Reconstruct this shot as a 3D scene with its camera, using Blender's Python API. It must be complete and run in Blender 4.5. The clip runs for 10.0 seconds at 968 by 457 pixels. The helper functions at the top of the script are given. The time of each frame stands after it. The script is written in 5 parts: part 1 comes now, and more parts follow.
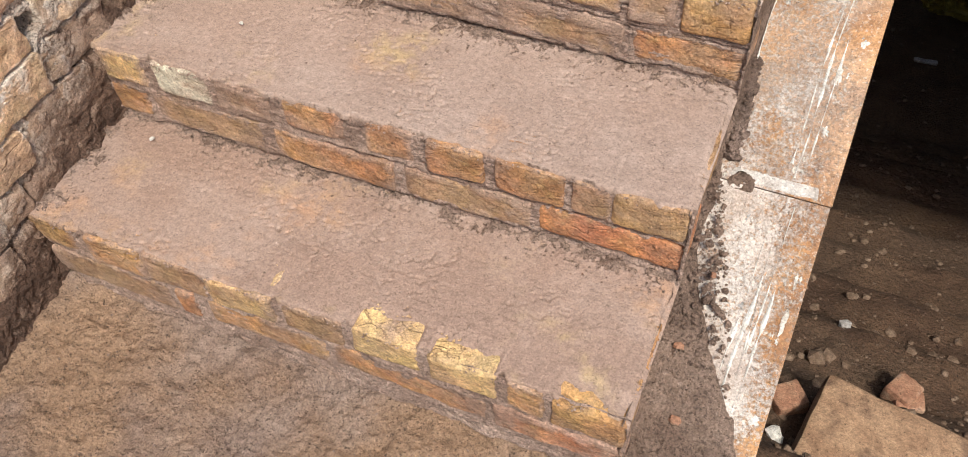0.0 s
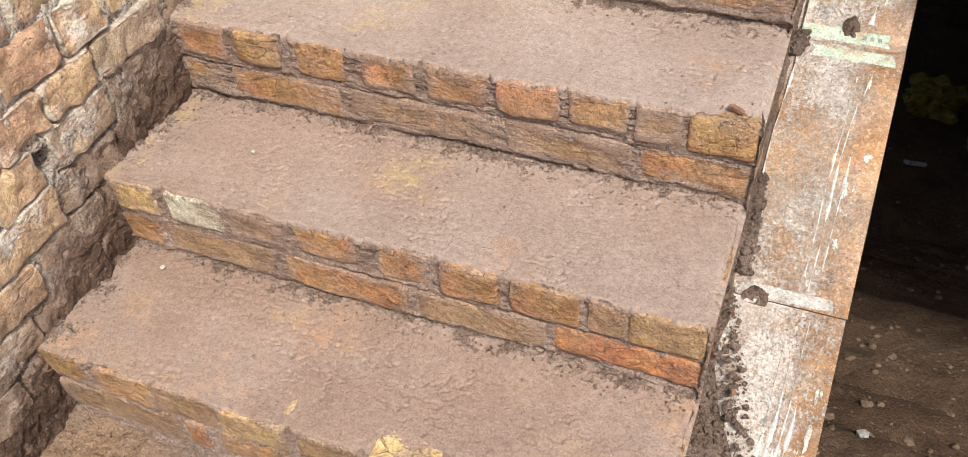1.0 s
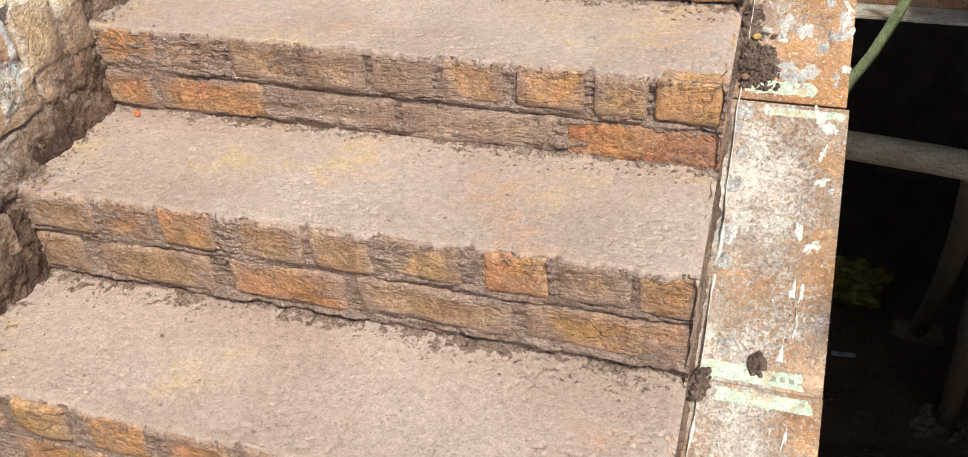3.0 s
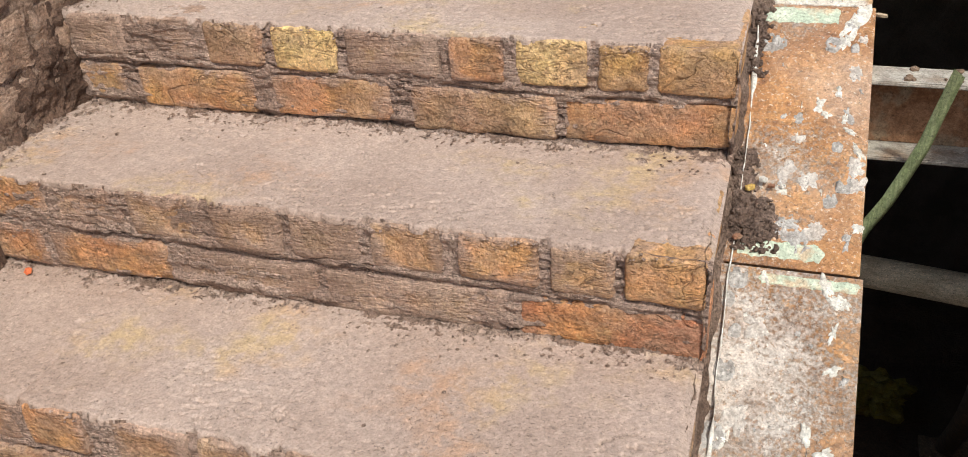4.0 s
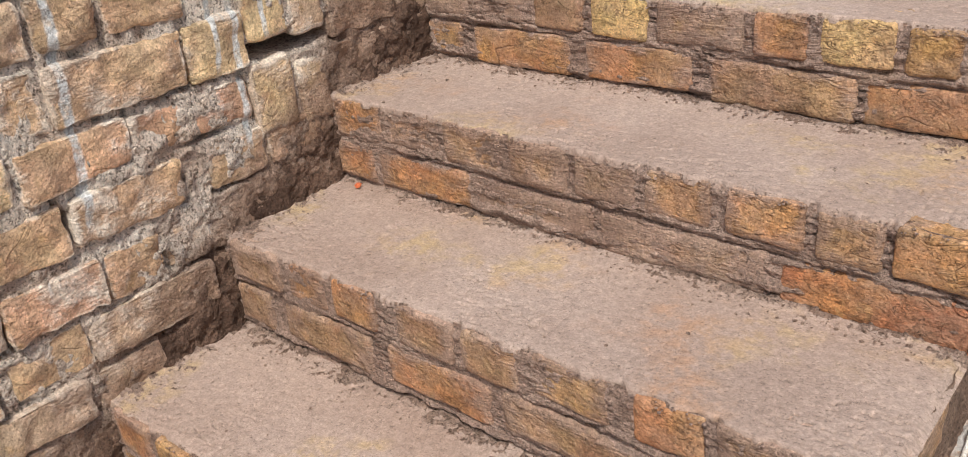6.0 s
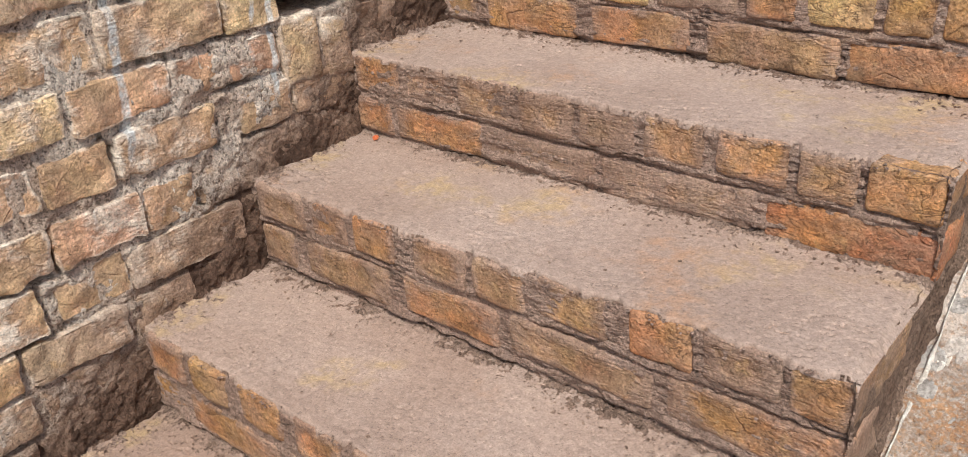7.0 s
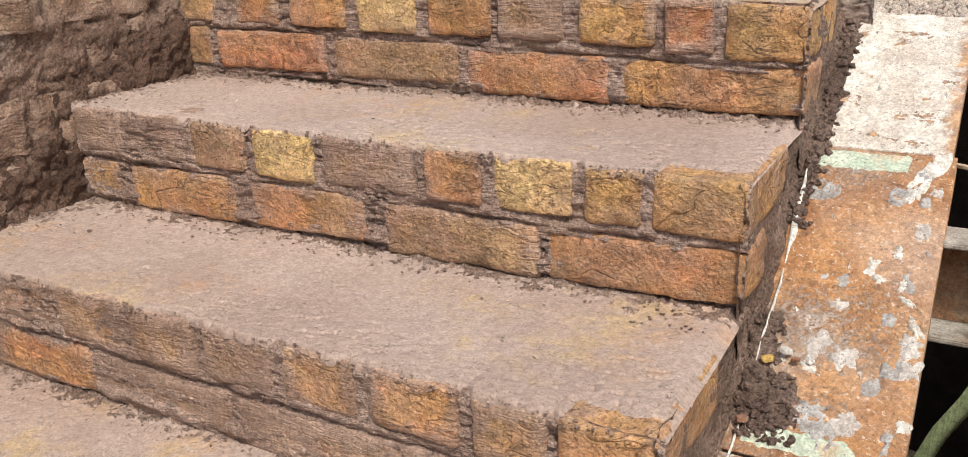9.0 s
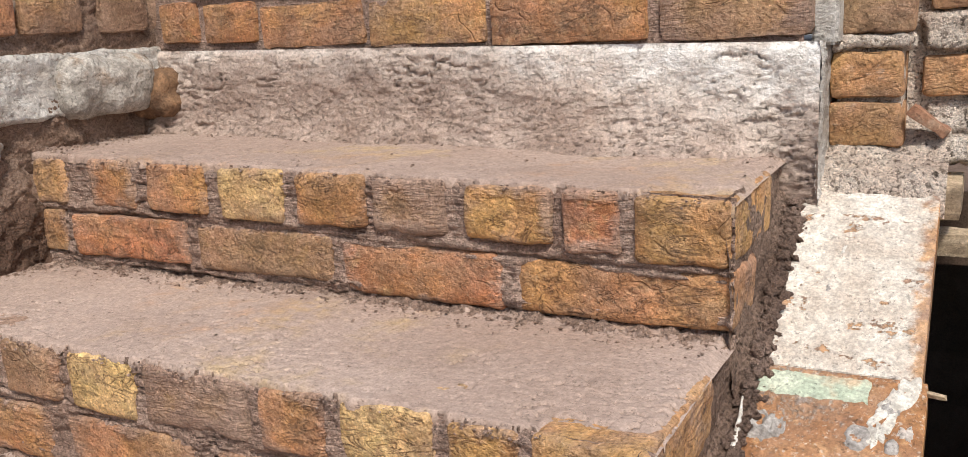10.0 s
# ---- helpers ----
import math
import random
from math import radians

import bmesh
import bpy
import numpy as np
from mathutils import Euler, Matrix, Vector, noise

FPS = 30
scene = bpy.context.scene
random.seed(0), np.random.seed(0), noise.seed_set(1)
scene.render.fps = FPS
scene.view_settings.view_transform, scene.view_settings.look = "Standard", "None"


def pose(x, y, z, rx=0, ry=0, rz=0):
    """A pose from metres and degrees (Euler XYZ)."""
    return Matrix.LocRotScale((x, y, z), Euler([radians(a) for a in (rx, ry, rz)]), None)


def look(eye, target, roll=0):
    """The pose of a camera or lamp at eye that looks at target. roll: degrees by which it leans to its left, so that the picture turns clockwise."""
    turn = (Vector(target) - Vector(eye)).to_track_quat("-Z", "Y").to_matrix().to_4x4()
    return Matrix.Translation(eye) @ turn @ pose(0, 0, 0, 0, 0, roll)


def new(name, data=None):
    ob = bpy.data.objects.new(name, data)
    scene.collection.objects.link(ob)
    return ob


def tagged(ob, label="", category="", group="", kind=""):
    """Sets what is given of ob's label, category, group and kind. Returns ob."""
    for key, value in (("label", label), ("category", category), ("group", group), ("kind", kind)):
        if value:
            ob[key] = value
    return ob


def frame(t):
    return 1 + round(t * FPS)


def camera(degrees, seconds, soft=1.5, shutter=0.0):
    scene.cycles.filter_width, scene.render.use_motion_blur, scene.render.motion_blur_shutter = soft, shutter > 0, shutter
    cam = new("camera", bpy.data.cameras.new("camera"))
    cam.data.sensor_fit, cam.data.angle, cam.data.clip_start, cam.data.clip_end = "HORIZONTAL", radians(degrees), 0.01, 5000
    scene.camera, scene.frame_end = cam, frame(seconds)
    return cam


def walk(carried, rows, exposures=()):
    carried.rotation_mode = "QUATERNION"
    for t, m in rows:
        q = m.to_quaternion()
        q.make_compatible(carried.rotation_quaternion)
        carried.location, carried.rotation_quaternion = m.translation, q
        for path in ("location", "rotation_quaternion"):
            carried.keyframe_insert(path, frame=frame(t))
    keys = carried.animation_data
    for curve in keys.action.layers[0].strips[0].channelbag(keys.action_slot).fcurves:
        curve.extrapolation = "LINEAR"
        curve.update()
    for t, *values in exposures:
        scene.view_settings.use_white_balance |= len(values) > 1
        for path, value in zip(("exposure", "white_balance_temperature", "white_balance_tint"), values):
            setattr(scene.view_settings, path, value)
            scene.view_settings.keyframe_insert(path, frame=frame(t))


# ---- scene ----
cam = camera(55.9, 10.0, soft=0.55)
PATH = [
    (0, (1.089, -0.628, 1.391), (0.545, 0.501, -0.167), -3.5),
    (0.5, (1.076, -0.628, 1.4), (0.513, 0.553, -0.112), -3.4),
    (1, (1.052, -0.624, 1.409), (0.461, 0.674, 0.007), -4.1),
    (1.5, (1.01, -0.58, 1.412), (0.525, 0.831, 0.081), -3.0),
    (1.7, (1.0, -0.536, 1.408), (0.525, 0.925, 0.127), -2.7),
    (2, (1.018, -0.426, 1.44), (0.536, 1.062, 0.192), -2.2),
    (2.5, (1.072, -0.249, 1.472), (0.585, 1.251, 0.242), -2.5),
    (3, (1.035, -0.141, 1.485), (0.516, 1.391, 0.31), -3.3),
    (3.2, (1.011, -0.068, 1.493), (0.49, 1.486, 0.347), -3.2),
    (4.3, (1.071, 0.232, 1.444), (0.472, 1.856, 0.441), -4.1),
    (4.5, (1.089, 0.257, 1.429), (0.441, 1.874, 0.447), -3.8),
    (5, (1.14, 0.285, 1.401), (0.244, 1.821, 0.486), -4.2),
    (5.5, (1.133, 0.219, 1.38), (0.017, 1.612, 0.477), -5.2),
    (6, (1.164, 0.075, 1.381), (-0.019, 1.405, 0.47), -5.0),
    (6.2, (1.188, 0.026, 1.383), (0.003, 1.349, 0.463), -5.0),
    (7.3, (1.261, -0.056, 1.345), (0.104, 1.302, 0.44), -2.5),
    (7.5, (1.275, -0.009, 1.354), (0.18, 1.416, 0.475), -2.3),
    (8, (1.286, 0.125, 1.355), (0.342, 1.7, 0.564), -2.1),
    (8.5, (1.292, 0.241, 1.338), (0.353, 1.828, 0.563), -2.3),
    (9, (1.22, 0.433, 1.318), (0.286, 2.062, 0.629), -2.3),
    (9.5, (1.203, 0.6, 1.35), (0.265, 2.273, 0.784), -2.6),
    (10, (1.223, 0.74, 1.363), (0.281, 2.448, 0.922), -3.2),
]
EXPOSURE = [(0.0, 0.18, 6300, 5), (1.0, 0.20, 6200, 3), (2.0, 0.22, 6150, 1), (3.2, 0.31, 6150, 0), (4.4, -0.05, 6300, 5), (5.5, -0.10, 6300, 6), (7.5, -0.06, 6300, 6), (9.0, 0.0, 6350, 6), (10.0, -0.09, 6350, 7)]
walk(cam, [(t, look(eye, target, roll)) for t, eye, target, roll in PATH], EXPOSURE)

# ---- light ----
SUN_EL, SUN_AZ = radians(56), radians(138)
world = bpy.data.worlds.new("sky")
scene.world = world
world.use_nodes = True
wn = world.node_tree
sky = wn.nodes.new("ShaderNodeTexSky")
sky.sky_type = "NISHITA"
sky.sun_disc = False
sky.sun_elevation, sky.sun_rotation = SUN_EL, SUN_AZ
sky.air_density, sky.dust_density = 1.0, 4.0
wn.links.new(sky.outputs[0], wn.nodes["Background"].inputs[0])
wn.nodes["Background"].inputs[1].default_value = 0.143
sun = new("sun", bpy.data.lights.new("sun", "SUN"))
sun.data.energy, sun.data.angle, sun.data.color = 3.2, radians(7), (1.0, 0.935, 0.835)
sun.matrix_world = look((0, 0, 8), (0 - 8 * math.sin(SUN_AZ) / math.tan(SUN_EL), 0 - 8 * math.cos(SUN_AZ) / math.tan(SUN_EL), 0))


# ---- noise ----
TABLE = np.random.RandomState(7).rand(4096)


def vnoise(p):
    """Smooth value noise between -1 and 1 for an array of points (..., 3)."""
    i = np.floor(p).astype(np.int64)
    f = p - i
    f = f * f * (3 - 2 * f)

    def at(dx, dy, dz):
        return TABLE[((i[..., 0] + dx) * 73856093 ^ (i[..., 1] + dy) * 19349663 ^ (i[..., 2] + dz) * 83492791) & 4095]

    x0 = at(0, 0, 0) * (1 - f[..., 0]) + at(1, 0, 0) * f[..., 0]
    x1 = at(0, 1, 0) * (1 - f[..., 0]) + at(1, 1, 0) * f[..., 0]
    x2 = at(0, 0, 1) * (1 - f[..., 0]) + at(1, 0, 1) * f[..., 0]
    x3 = at(0, 1, 1) * (1 - f[..., 0]) + at(1, 1, 1) * f[..., 0]
    y0 = x0 * (1 - f[..., 1]) + x1 * f[..., 1]
    y1 = x2 * (1 - f[..., 1]) + x3 * f[..., 1]
    return (y0 * (1 - f[..., 2]) + y1 * f[..., 2]) * 2 - 1


def fbm(p, scale, octaves=3):
    s = np.zeros(p.shape[:-1])
    amp, tot = 1.0, 0.0
    q = p * scale
    for k in range(octaves):
        s += amp * vnoise(q + 17.3 * k)
        tot += amp
        amp *= 0.5
        q = q * 2.03
    return s / tot


def smooth01(a, b, x):
    t = np.clip((x - a) / (b - a), 0, 1)
    return t * t * (3 - 2 * t)


# ---- material helpers ----
class Nodes:
    def __init__(self, name):
        self.mat = bpy.data.materials.new(name)
        self.mat.use_nodes = True
        self.nt = self.mat.node_tree
        self.bsdf = self.nt.nodes["Principled BSDF"]
        self.tc = self.nt.nodes.new("ShaderNodeTexCoord")
        self.info = self.nt.nodes.new("ShaderNodeObjectInfo")

    def link(self, a, b):
        self.nt.links.new(a, b)

    def put(self, socket, value):
        if isinstance(value, bpy.types.NodeSocket):
            self.link(value, socket)
        elif isinstance(value, (tuple, list)) and len(value) == 3 and socket.type == "RGBA":
            socket.default_value = (*value, 1)
        else:
            socket.default_value = value

    def math(self, op, a, b=0.0, c=0.0, clamp=False):
        n = self.nt.nodes.new("ShaderNodeMath")
        n.operation, n.use_clamp = op, clamp
        for k, v in enumerate((a, b, c)):
            self.put(n.inputs[k], v)
        return n.outputs[0]

    def mapped(self, vec, scale=(1, 1, 1), shift=None, rot=(0, 0, 0)):
        n = self.nt.nodes.new("ShaderNodeMapping")
        self.link(vec, n.inputs["Vector"])
        n.inputs["Scale"].default_value = scale
        n.inputs["Rotation"].default_value = rot
        if shift is not None:
            self.put(n.inputs["Location"], shift)
        return n.outputs[0]

    def noise(self, vec, scale, detail=4.0, rough=0.55, distort=0.0):
        n = self.nt.nodes.new("ShaderNodeTexNoise")
        self.link(vec, n.inputs["Vector"])
        n.inputs["Scale"].default_value, n.inputs["Detail"].default_value = scale, detail
        n.inputs["Roughness"].default_value, n.inputs["Distortion"].default_value = rough, distort
        return n.outputs["Fac"]

    def step(self, x, a, b, lo=0.0, hi=1.0):
        n = self.nt.nodes.new("ShaderNodeMapRange")
        n.interpolation_type = "SMOOTHSTEP"
        for k, v in zip(("Value", "From Min", "From Max", "To Min", "To Max"), (x, a, b, lo, hi)):
            self.put(n.inputs[k], v)
        return n.outputs[0]

    def mix(self, f, a, b, mode="MIX"):
        n = self.nt.nodes.new("ShaderNodeMix")
        n.data_type, n.blend_type = "RGBA", mode
        self.put(n.inputs[0], f)
        self.put(n.inputs[6], a)
        self.put(n.inputs[7], b)
        return n.outputs[2]

    def grain(self, color, amount):
        """Sandy speckle at two sizes over a colour."""
        p = self.nt.nodes.new("ShaderNodeNewGeometry").outputs["Position"]
        a = self.step(self.noise(p, 260, 3, 0.7), 0.36, 0.64, 1 - 0.30 * amount, 1 + 0.24 * amount)
        b = self.step(self.noise(p, 85, 4, 0.68), 0.33, 0.67, 1 - 0.26 * amount, 1 + 0.22 * amount)
        c = self.step(self.noise(p, 150, 4, 0.75), 0.41, 0.35, 1.0, 1 - 0.75 * amount)
        d = self.step(self.noise(p, 210, 3, 0.7), 0.60, 0.67, 1.0, 1 + 0.5 * amount)
        return self.mix(1.0, color, self.math("MULTIPLY", self.math("MULTIPLY", a, b), self.math("MULTIPLY", c, d)), "MULTIPLY")

    def finish(self, color, rough, height=None, strength=0.5, dist=0.004, metal=None, spec=0.4, grain=0.64):
        if grain:
            color = self.grain(color, grain)
        self.put(self.bsdf.inputs["Base Color"], color)
        self.put(self.bsdf.inputs["Roughness"], rough)
        self.bsdf.inputs["Specular IOR Level"].default_value = spec
        if metal is not None:
            self.put(self.bsdf.inputs["Metallic"], metal)
        if height is not None:
            b = self.nt.nodes.new("ShaderNodeBump")
            b.inputs["Strength"].default_value, b.inputs["Distance"].default_value = strength, dist
            self.link(height, b.inputs["Height"])
            self.link(b.outputs[0], self.bsdf.inputs["Normal"])
        return self.mat


MUD_A, MUD_B, MUD_D = (0.372, 0.272, 0.224), (0.445, 0.34, 0.289), (0.15, 0.094, 0.068)


def mud_tread_material():
    n = Nodes("smoothed_mud")
    w = n.tc.outputs["Object"]
    big = n.noise(w, 3.2, 5, 0.6)
    fine = n.noise(w, 150, 4, 0.65)
    mid = n.noise(w, 42, 5, 0.65)
    drag = n.noise(n.mapped(w, (9, 20, 20), rot=(0, 0, 0.35)), 2.0, 5, 0.65, 0.8)
    col = n.mix(n.step(big, 0.34, 0.68), MUD_A, MUD_B)
    col = n.mix(n.step(drag, 0.50, 0.74, 0, 0.16), col, (0.49, 0.385, 0.33))
    # the lower treads mix in noisy patches towards a darker, redder brown
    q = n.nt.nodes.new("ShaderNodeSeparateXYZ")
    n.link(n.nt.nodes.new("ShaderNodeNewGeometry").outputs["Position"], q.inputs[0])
    darker = n.math("MULTIPLY", n.step(q.outputs[2], 0.60, 0.15), n.step(n.noise(w, 2.6, 5, 0.65), 0.35, 0.60, 0.35, 0.9))
    col = n.mix(darker, col, (0.30, 0.198, 0.152))
    stain = n.step(n.noise(n.mapped(w, (1, 1, 1), (3.1, 1.7, 0.4)), 4.6, 4, 0.6), 0.515, 0.64)
    stain = n.math("MULTIPLY", stain, n.step(n.noise(w, 30, 5, 0.7), 0.38, 0.62))
    hue = n.mix(n.step(n.noise(w, 2.2, 2), 0.42, 0.58), (0.47, 0.275, 0.17), (0.49, 0.35, 0.18))
    col = n.mix(n.math("MULTIPLY", stain, 0.66), col, hue)
    pits = n.step(n.noise(n.mapped(w, (1, 1.5, 1)), 250, 3, 0.6), 0.38, 0.31)
    scars = n.math("MULTIPLY", n.step(n.noise(n.mapped(w, (26, 60, 60), rot=(0, 0, 0.2)), 2.2, 4, 0.6, 0.9), 0.36, 0.28), n.step(n.noise(w, 8, 3), 0.60, 0.70))
    dark = n.math("MAXIMUM", n.math("MULTIPLY", pits, n.step(n.noise(w, 7, 5, 0.65), 0.44, 0.60)), scars)
    col = n.mix(n.math("MULTIPLY", dark, 0.7), col, MUD_D)
    col = n.mix(n.step(n.noise(w, 330, 3, 0.7), 0.42, 0.33, 0, 0.5), col, MUD_D)
    col = n.mix(n.step(fine, 0.62, 0.76, 0.0, 0.4), col, (0.62, 0.51, 0.44))
    h = n.math("ADD", n.math("MULTIPLY", fine, 0.50), n.math("MULTIPLY", drag, 0.06))
    h = n.math("SUBTRACT", h, n.math("MULTIPLY", dark, 0.6))
    h = n.math("ADD", h, n.math("MULTIPLY", mid, 0.14))
    return n.finish(col, n.step(big, 0.3, 0.7, 0.62, 0.82), h, 0.8, 0.005, spec=0.35, grain=0.46)


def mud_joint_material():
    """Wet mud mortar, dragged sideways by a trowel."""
    n = Nodes("trowelled_mud")
    w = n.tc.outputs["Object"]
    big = n.noise(w, 7, 5, 0.6)
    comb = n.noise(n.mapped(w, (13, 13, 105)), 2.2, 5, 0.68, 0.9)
    fine = n.noise(w, 170, 3, 0.6)
    col = n.mix(n.step(big, 0.34, 0.66), (0.40, 0.268, 0.212), (0.55, 0.392, 0.32))
    # low comb grooves get a dark base colour that stands for their shade
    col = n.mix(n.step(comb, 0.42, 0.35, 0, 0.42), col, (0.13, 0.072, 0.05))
    col = n.mix(n.step(n.noise(n.mapped(w, (1, 1, 1), (1, 5, 2)), 8, 3), 0.60, 0.74, 0, 0.35), col, (0.40, 0.235, 0.11))
    col = n.mix(n.step(n.noise(w, 260, 3, 0.7), 0.45, 0.34, 0, 0.4), col, (0.14, 0.088, 0.066))
    h = n.math("ADD", n.math("MULTIPLY", comb, 0.9), n.math("MULTIPLY", fine, 0.4))
    h = n.math("ADD", h, n.math("MULTIPLY", n.noise(w, 85, 4, 0.7), 0.7))
    return n.finish(col, n.step(big, 0.3, 0.7, 0.55, 0.8), h, 1.0, 0.016, spec=0.4)


def mud_lump_material(name="crumbly_mud", a=(0.185, 0.12, 0.09), b=(0.315, 0.218, 0.168)):
    n = Nodes(name)
    w = n.tc.outputs["Object"]
    big = n.noise(w, 9, 5, 0.6)
    col = n.mix(n.step(big, 0.34, 0.66), a, b)
    col = n.mix(n.step(n.noise(w, 60, 3), 0.64, 0.74, 0, 0.4), col, (0.45, 0.34, 0.28))
    col = n.mix(n.step(n.noise(w, 130, 4, 0.7), 0.47, 0.36, 0, 0.6), col, (0.10, 0.062, 0.046))
    h = n.math("ADD", n.noise(w, 70, 5, 0.7), n.math("MULTIPLY", n.noise(w, 190, 3), 0.5))
    return n.finish(col, 0.78, h, 1.0, 0.018, spec=0.3)


DRIPS = ((0.555, 0.085, 0.78, 1.2, 0.010), (0.885, 0.060, 0.80, 1.2, 0.0085), (0.945, 0.060, 0.98, 1.2, 0.007), (0.843, 0.060, 0.95, 1.2, 0.006))


def drip_mask(n, geo, sep):
    """Runs of lime down the old wall: how far each point lies from their lines."""
    mask = 0.0
    wob = n.math("MULTIPLY", n.math("SUBTRACT", n.noise(geo, 14, 4, 0.6), 0.5), 0.022)
    for y0, lean, low, high, width in DRIPS:
        off = n.math("SUBTRACT", sep.outputs[1], n.math("MULTIPLY_ADD", sep.outputs[2], lean, y0))
        off = n.math("ABSOLUTE", n.math("ADD", off, wob))
        m = n.math("MULTIPLY", n.step(off, width, width * 0.45), n.math("MULTIPLY", n.step(sep.outputs[2], low, low + 0.03), n.step(sep.outputs[0], 0.5, 0.3)))
        mask = n.math("MAXIMUM", mask, m)
    return n.math("MULTIPLY", mask, n.step(n.noise(geo, 45, 5, 0.7), 0.36, 0.56, 0.35, 0.95))


def brick_material(name, coat_a, coat_b, combed):
    """Hand-made clay brick; its colour is the object's colour, and the alpha says how much of it a coat of mud or lime leaves bare."""
    n = Nodes(name)
    w = n.tc.outputs["Object"]
    shift = n.nt.nodes.new("ShaderNodeCombineXYZ")
    for k in range(3):
        n.put(shift.inputs[k], n.math("MULTIPLY", n.info.outputs["Random"], 7.0 + 5 * k))
    s = n.mapped(w, (1, 1, 1), shift.outputs[0])
    base = n.info.outputs["Color"]
    hsv = n.nt.nodes.new("ShaderNodeHueSaturation")
    n.put(hsv.inputs["Value"], n.step(n.noise(s, 16, 5, 0.65), 0.28, 0.72, 0.66, 1.42))
    n.put(hsv.inputs["Hue"], n.step(n.noise(s, 11, 3), 0.3, 0.7, 0.488, 0.508))
    n.put(hsv.inputs["Color"], base)
    col = hsv.outputs[0]
    col = n.mix(n.step(n.noise(s, 23, 5, 0.65), 0.54, 0.70, 0, 0.5), col, (0.31, 0.125, 0.06))
    col = n.mix(n.step(n.noise(n.mapped(s, (1, 1, 1), (4, 4, 4)), 28, 4), 0.58, 0.72, 0, 0.6), col, (0.50, 0.31, 0.125))
    vein = n.noise(n.mapped(s, (1, 1, 1.7)), 8, 2, 0.5, 0.2)
    crack = n.step(n.math("ABSOLUTE", n.math("SUBTRACT", vein, 0.5)), 0.012, 0.002)
    crack = n.math("MULTIPLY", crack, n.step(n.noise(n.mapped(s, (1, 1, 1), (2, 8, 5)), 10, 2), 0.52, 0.62))
    col = n.mix(n.math("MULTIPLY", crack, 0.22), col, (0.10, 0.05, 0.03))
    # creases left by the mould, bent like folded dough
    bend = n.noise(n.mapped(s, (1, 1, 2.6)), 13, 4, 0.62, 1.6)
    fold = n.step(n.math("ABSOLUTE", n.math("SUBTRACT", bend, 0.48)), 0.022, 0.003)
    fold = n.math("MULTIPLY", fold, n.step(n.noise(n.mapped(s, (1, 1, 1), (7, 1, 3)), 9, 3), 0.44, 0.58))
    col = n.mix(n.math("MULTIPLY", fold, 0.6 if combed else 0.2), col, (0.17, 0.08, 0.04))
    col = n.mix(n.step(n.noise(n.mapped(s, (1, 1, 1.6), (5, 3, 1)), 9, 6, 0.7), 0.36, 0.66, 0.14, 0.62 if combed else 0.3), col, (0.40, 0.275, 0.20) if combed else (0.50, 0.40, 0.32))
    # the coat creeps in from the edges
    g = n.nt.nodes.new("ShaderNodeSeparateXYZ")
    n.link(n.tc.outputs["Generated"], g.inputs[0])
    ways = ("X", "Z") if combed else ("Y", "Z")
    e = []
    for axis, gain in zip(ways, (2.6, 2.0) if combed else (9.0, 6.0)):
        a = g.outputs[axis]
        e.append(n.math("MULTIPLY", n.math("MINIMUM", a, n.math("SUBTRACT", 1.0, a)), gain))
    m = n.math("MINIMUM", e[0], e[1])
    m = n.math("MINIMUM", m, 0.8)
    m = n.math("ADD", m, n.math("MULTIPLY", n.math("SUBTRACT", n.noise(s, 15 if combed else 11, 5, 0.66), 0.5), 2.3 if combed else 3.4))
    m = n.math("ADD", m, n.math("MULTIPLY", n.math("SUBTRACT", n.noise(n.mapped(s, (30, 30, 120)), 2.0, 3), 0.5), 0.5))
    thr = n.math("MULTIPLY_ADD", n.info.outputs["Alpha"], -1.45, 0.93)
    cover = n.math("SUBTRACT", 1.0, n.step(n.math("SUBTRACT", m, thr), -0.30, 0.34))
    comb = n.noise(n.mapped(w, (11, 11, 100) if combed else (12, 12, 30)), 2.2, 5, 0.66, 0.9)
    coat = n.mix(n.step(n.noise(s, 8, 5), 0.33, 0.66), coat_a, coat_b)
    if combed:
        # grooves in the mud coat are darkened too, crevice shade put in colour
        coat = n.mix(n.step(comb, 0.41, 0.33, 0, 0.4), coat, (0.14, 0.082, 0.06))
    else:
        geo = n.nt.nodes.new("ShaderNodeNewGeometry").outputs["Position"]
        run = n.noise(n.mapped(geo, (1, 15, 1.3)), 1.6, 4, 0.6, 0.4)
        geo_xyz = n.nt.nodes.new("ShaderNodeSeparateXYZ")
        n.link(geo, geo_xyz.inputs[0])
        above = n.math("MULTIPLY_ADD", geo_xyz.outputs[1], -0.607, geo_xyz.outputs[2])
        above = n.math("ADD", above, n.math("MULTIPLY", n.math("SUBTRACT", n.noise(geo, 9, 6, 0.7), 0.5), 0.42))
        above = n.math("ADD", above, n.step(geo_xyz.outputs[1], 1.0, 1.3, 0.0, -0.17))
        splash = n.math("MULTIPLY", n.step(above, 0.32, 0.13), n.step(geo_xyz.outputs[0], 0.5, 0.3))
        coat = n.mix(n.step(run, 0.60, 0.68, 0, 0.85), coat, (0.72, 0.71, 0.70))
        coat = n.mix(n.step(n.noise(geo, 24, 5, 0.65), 0.54, 0.68, 0, 0.7), coat, (0.25, 0.165, 0.115))
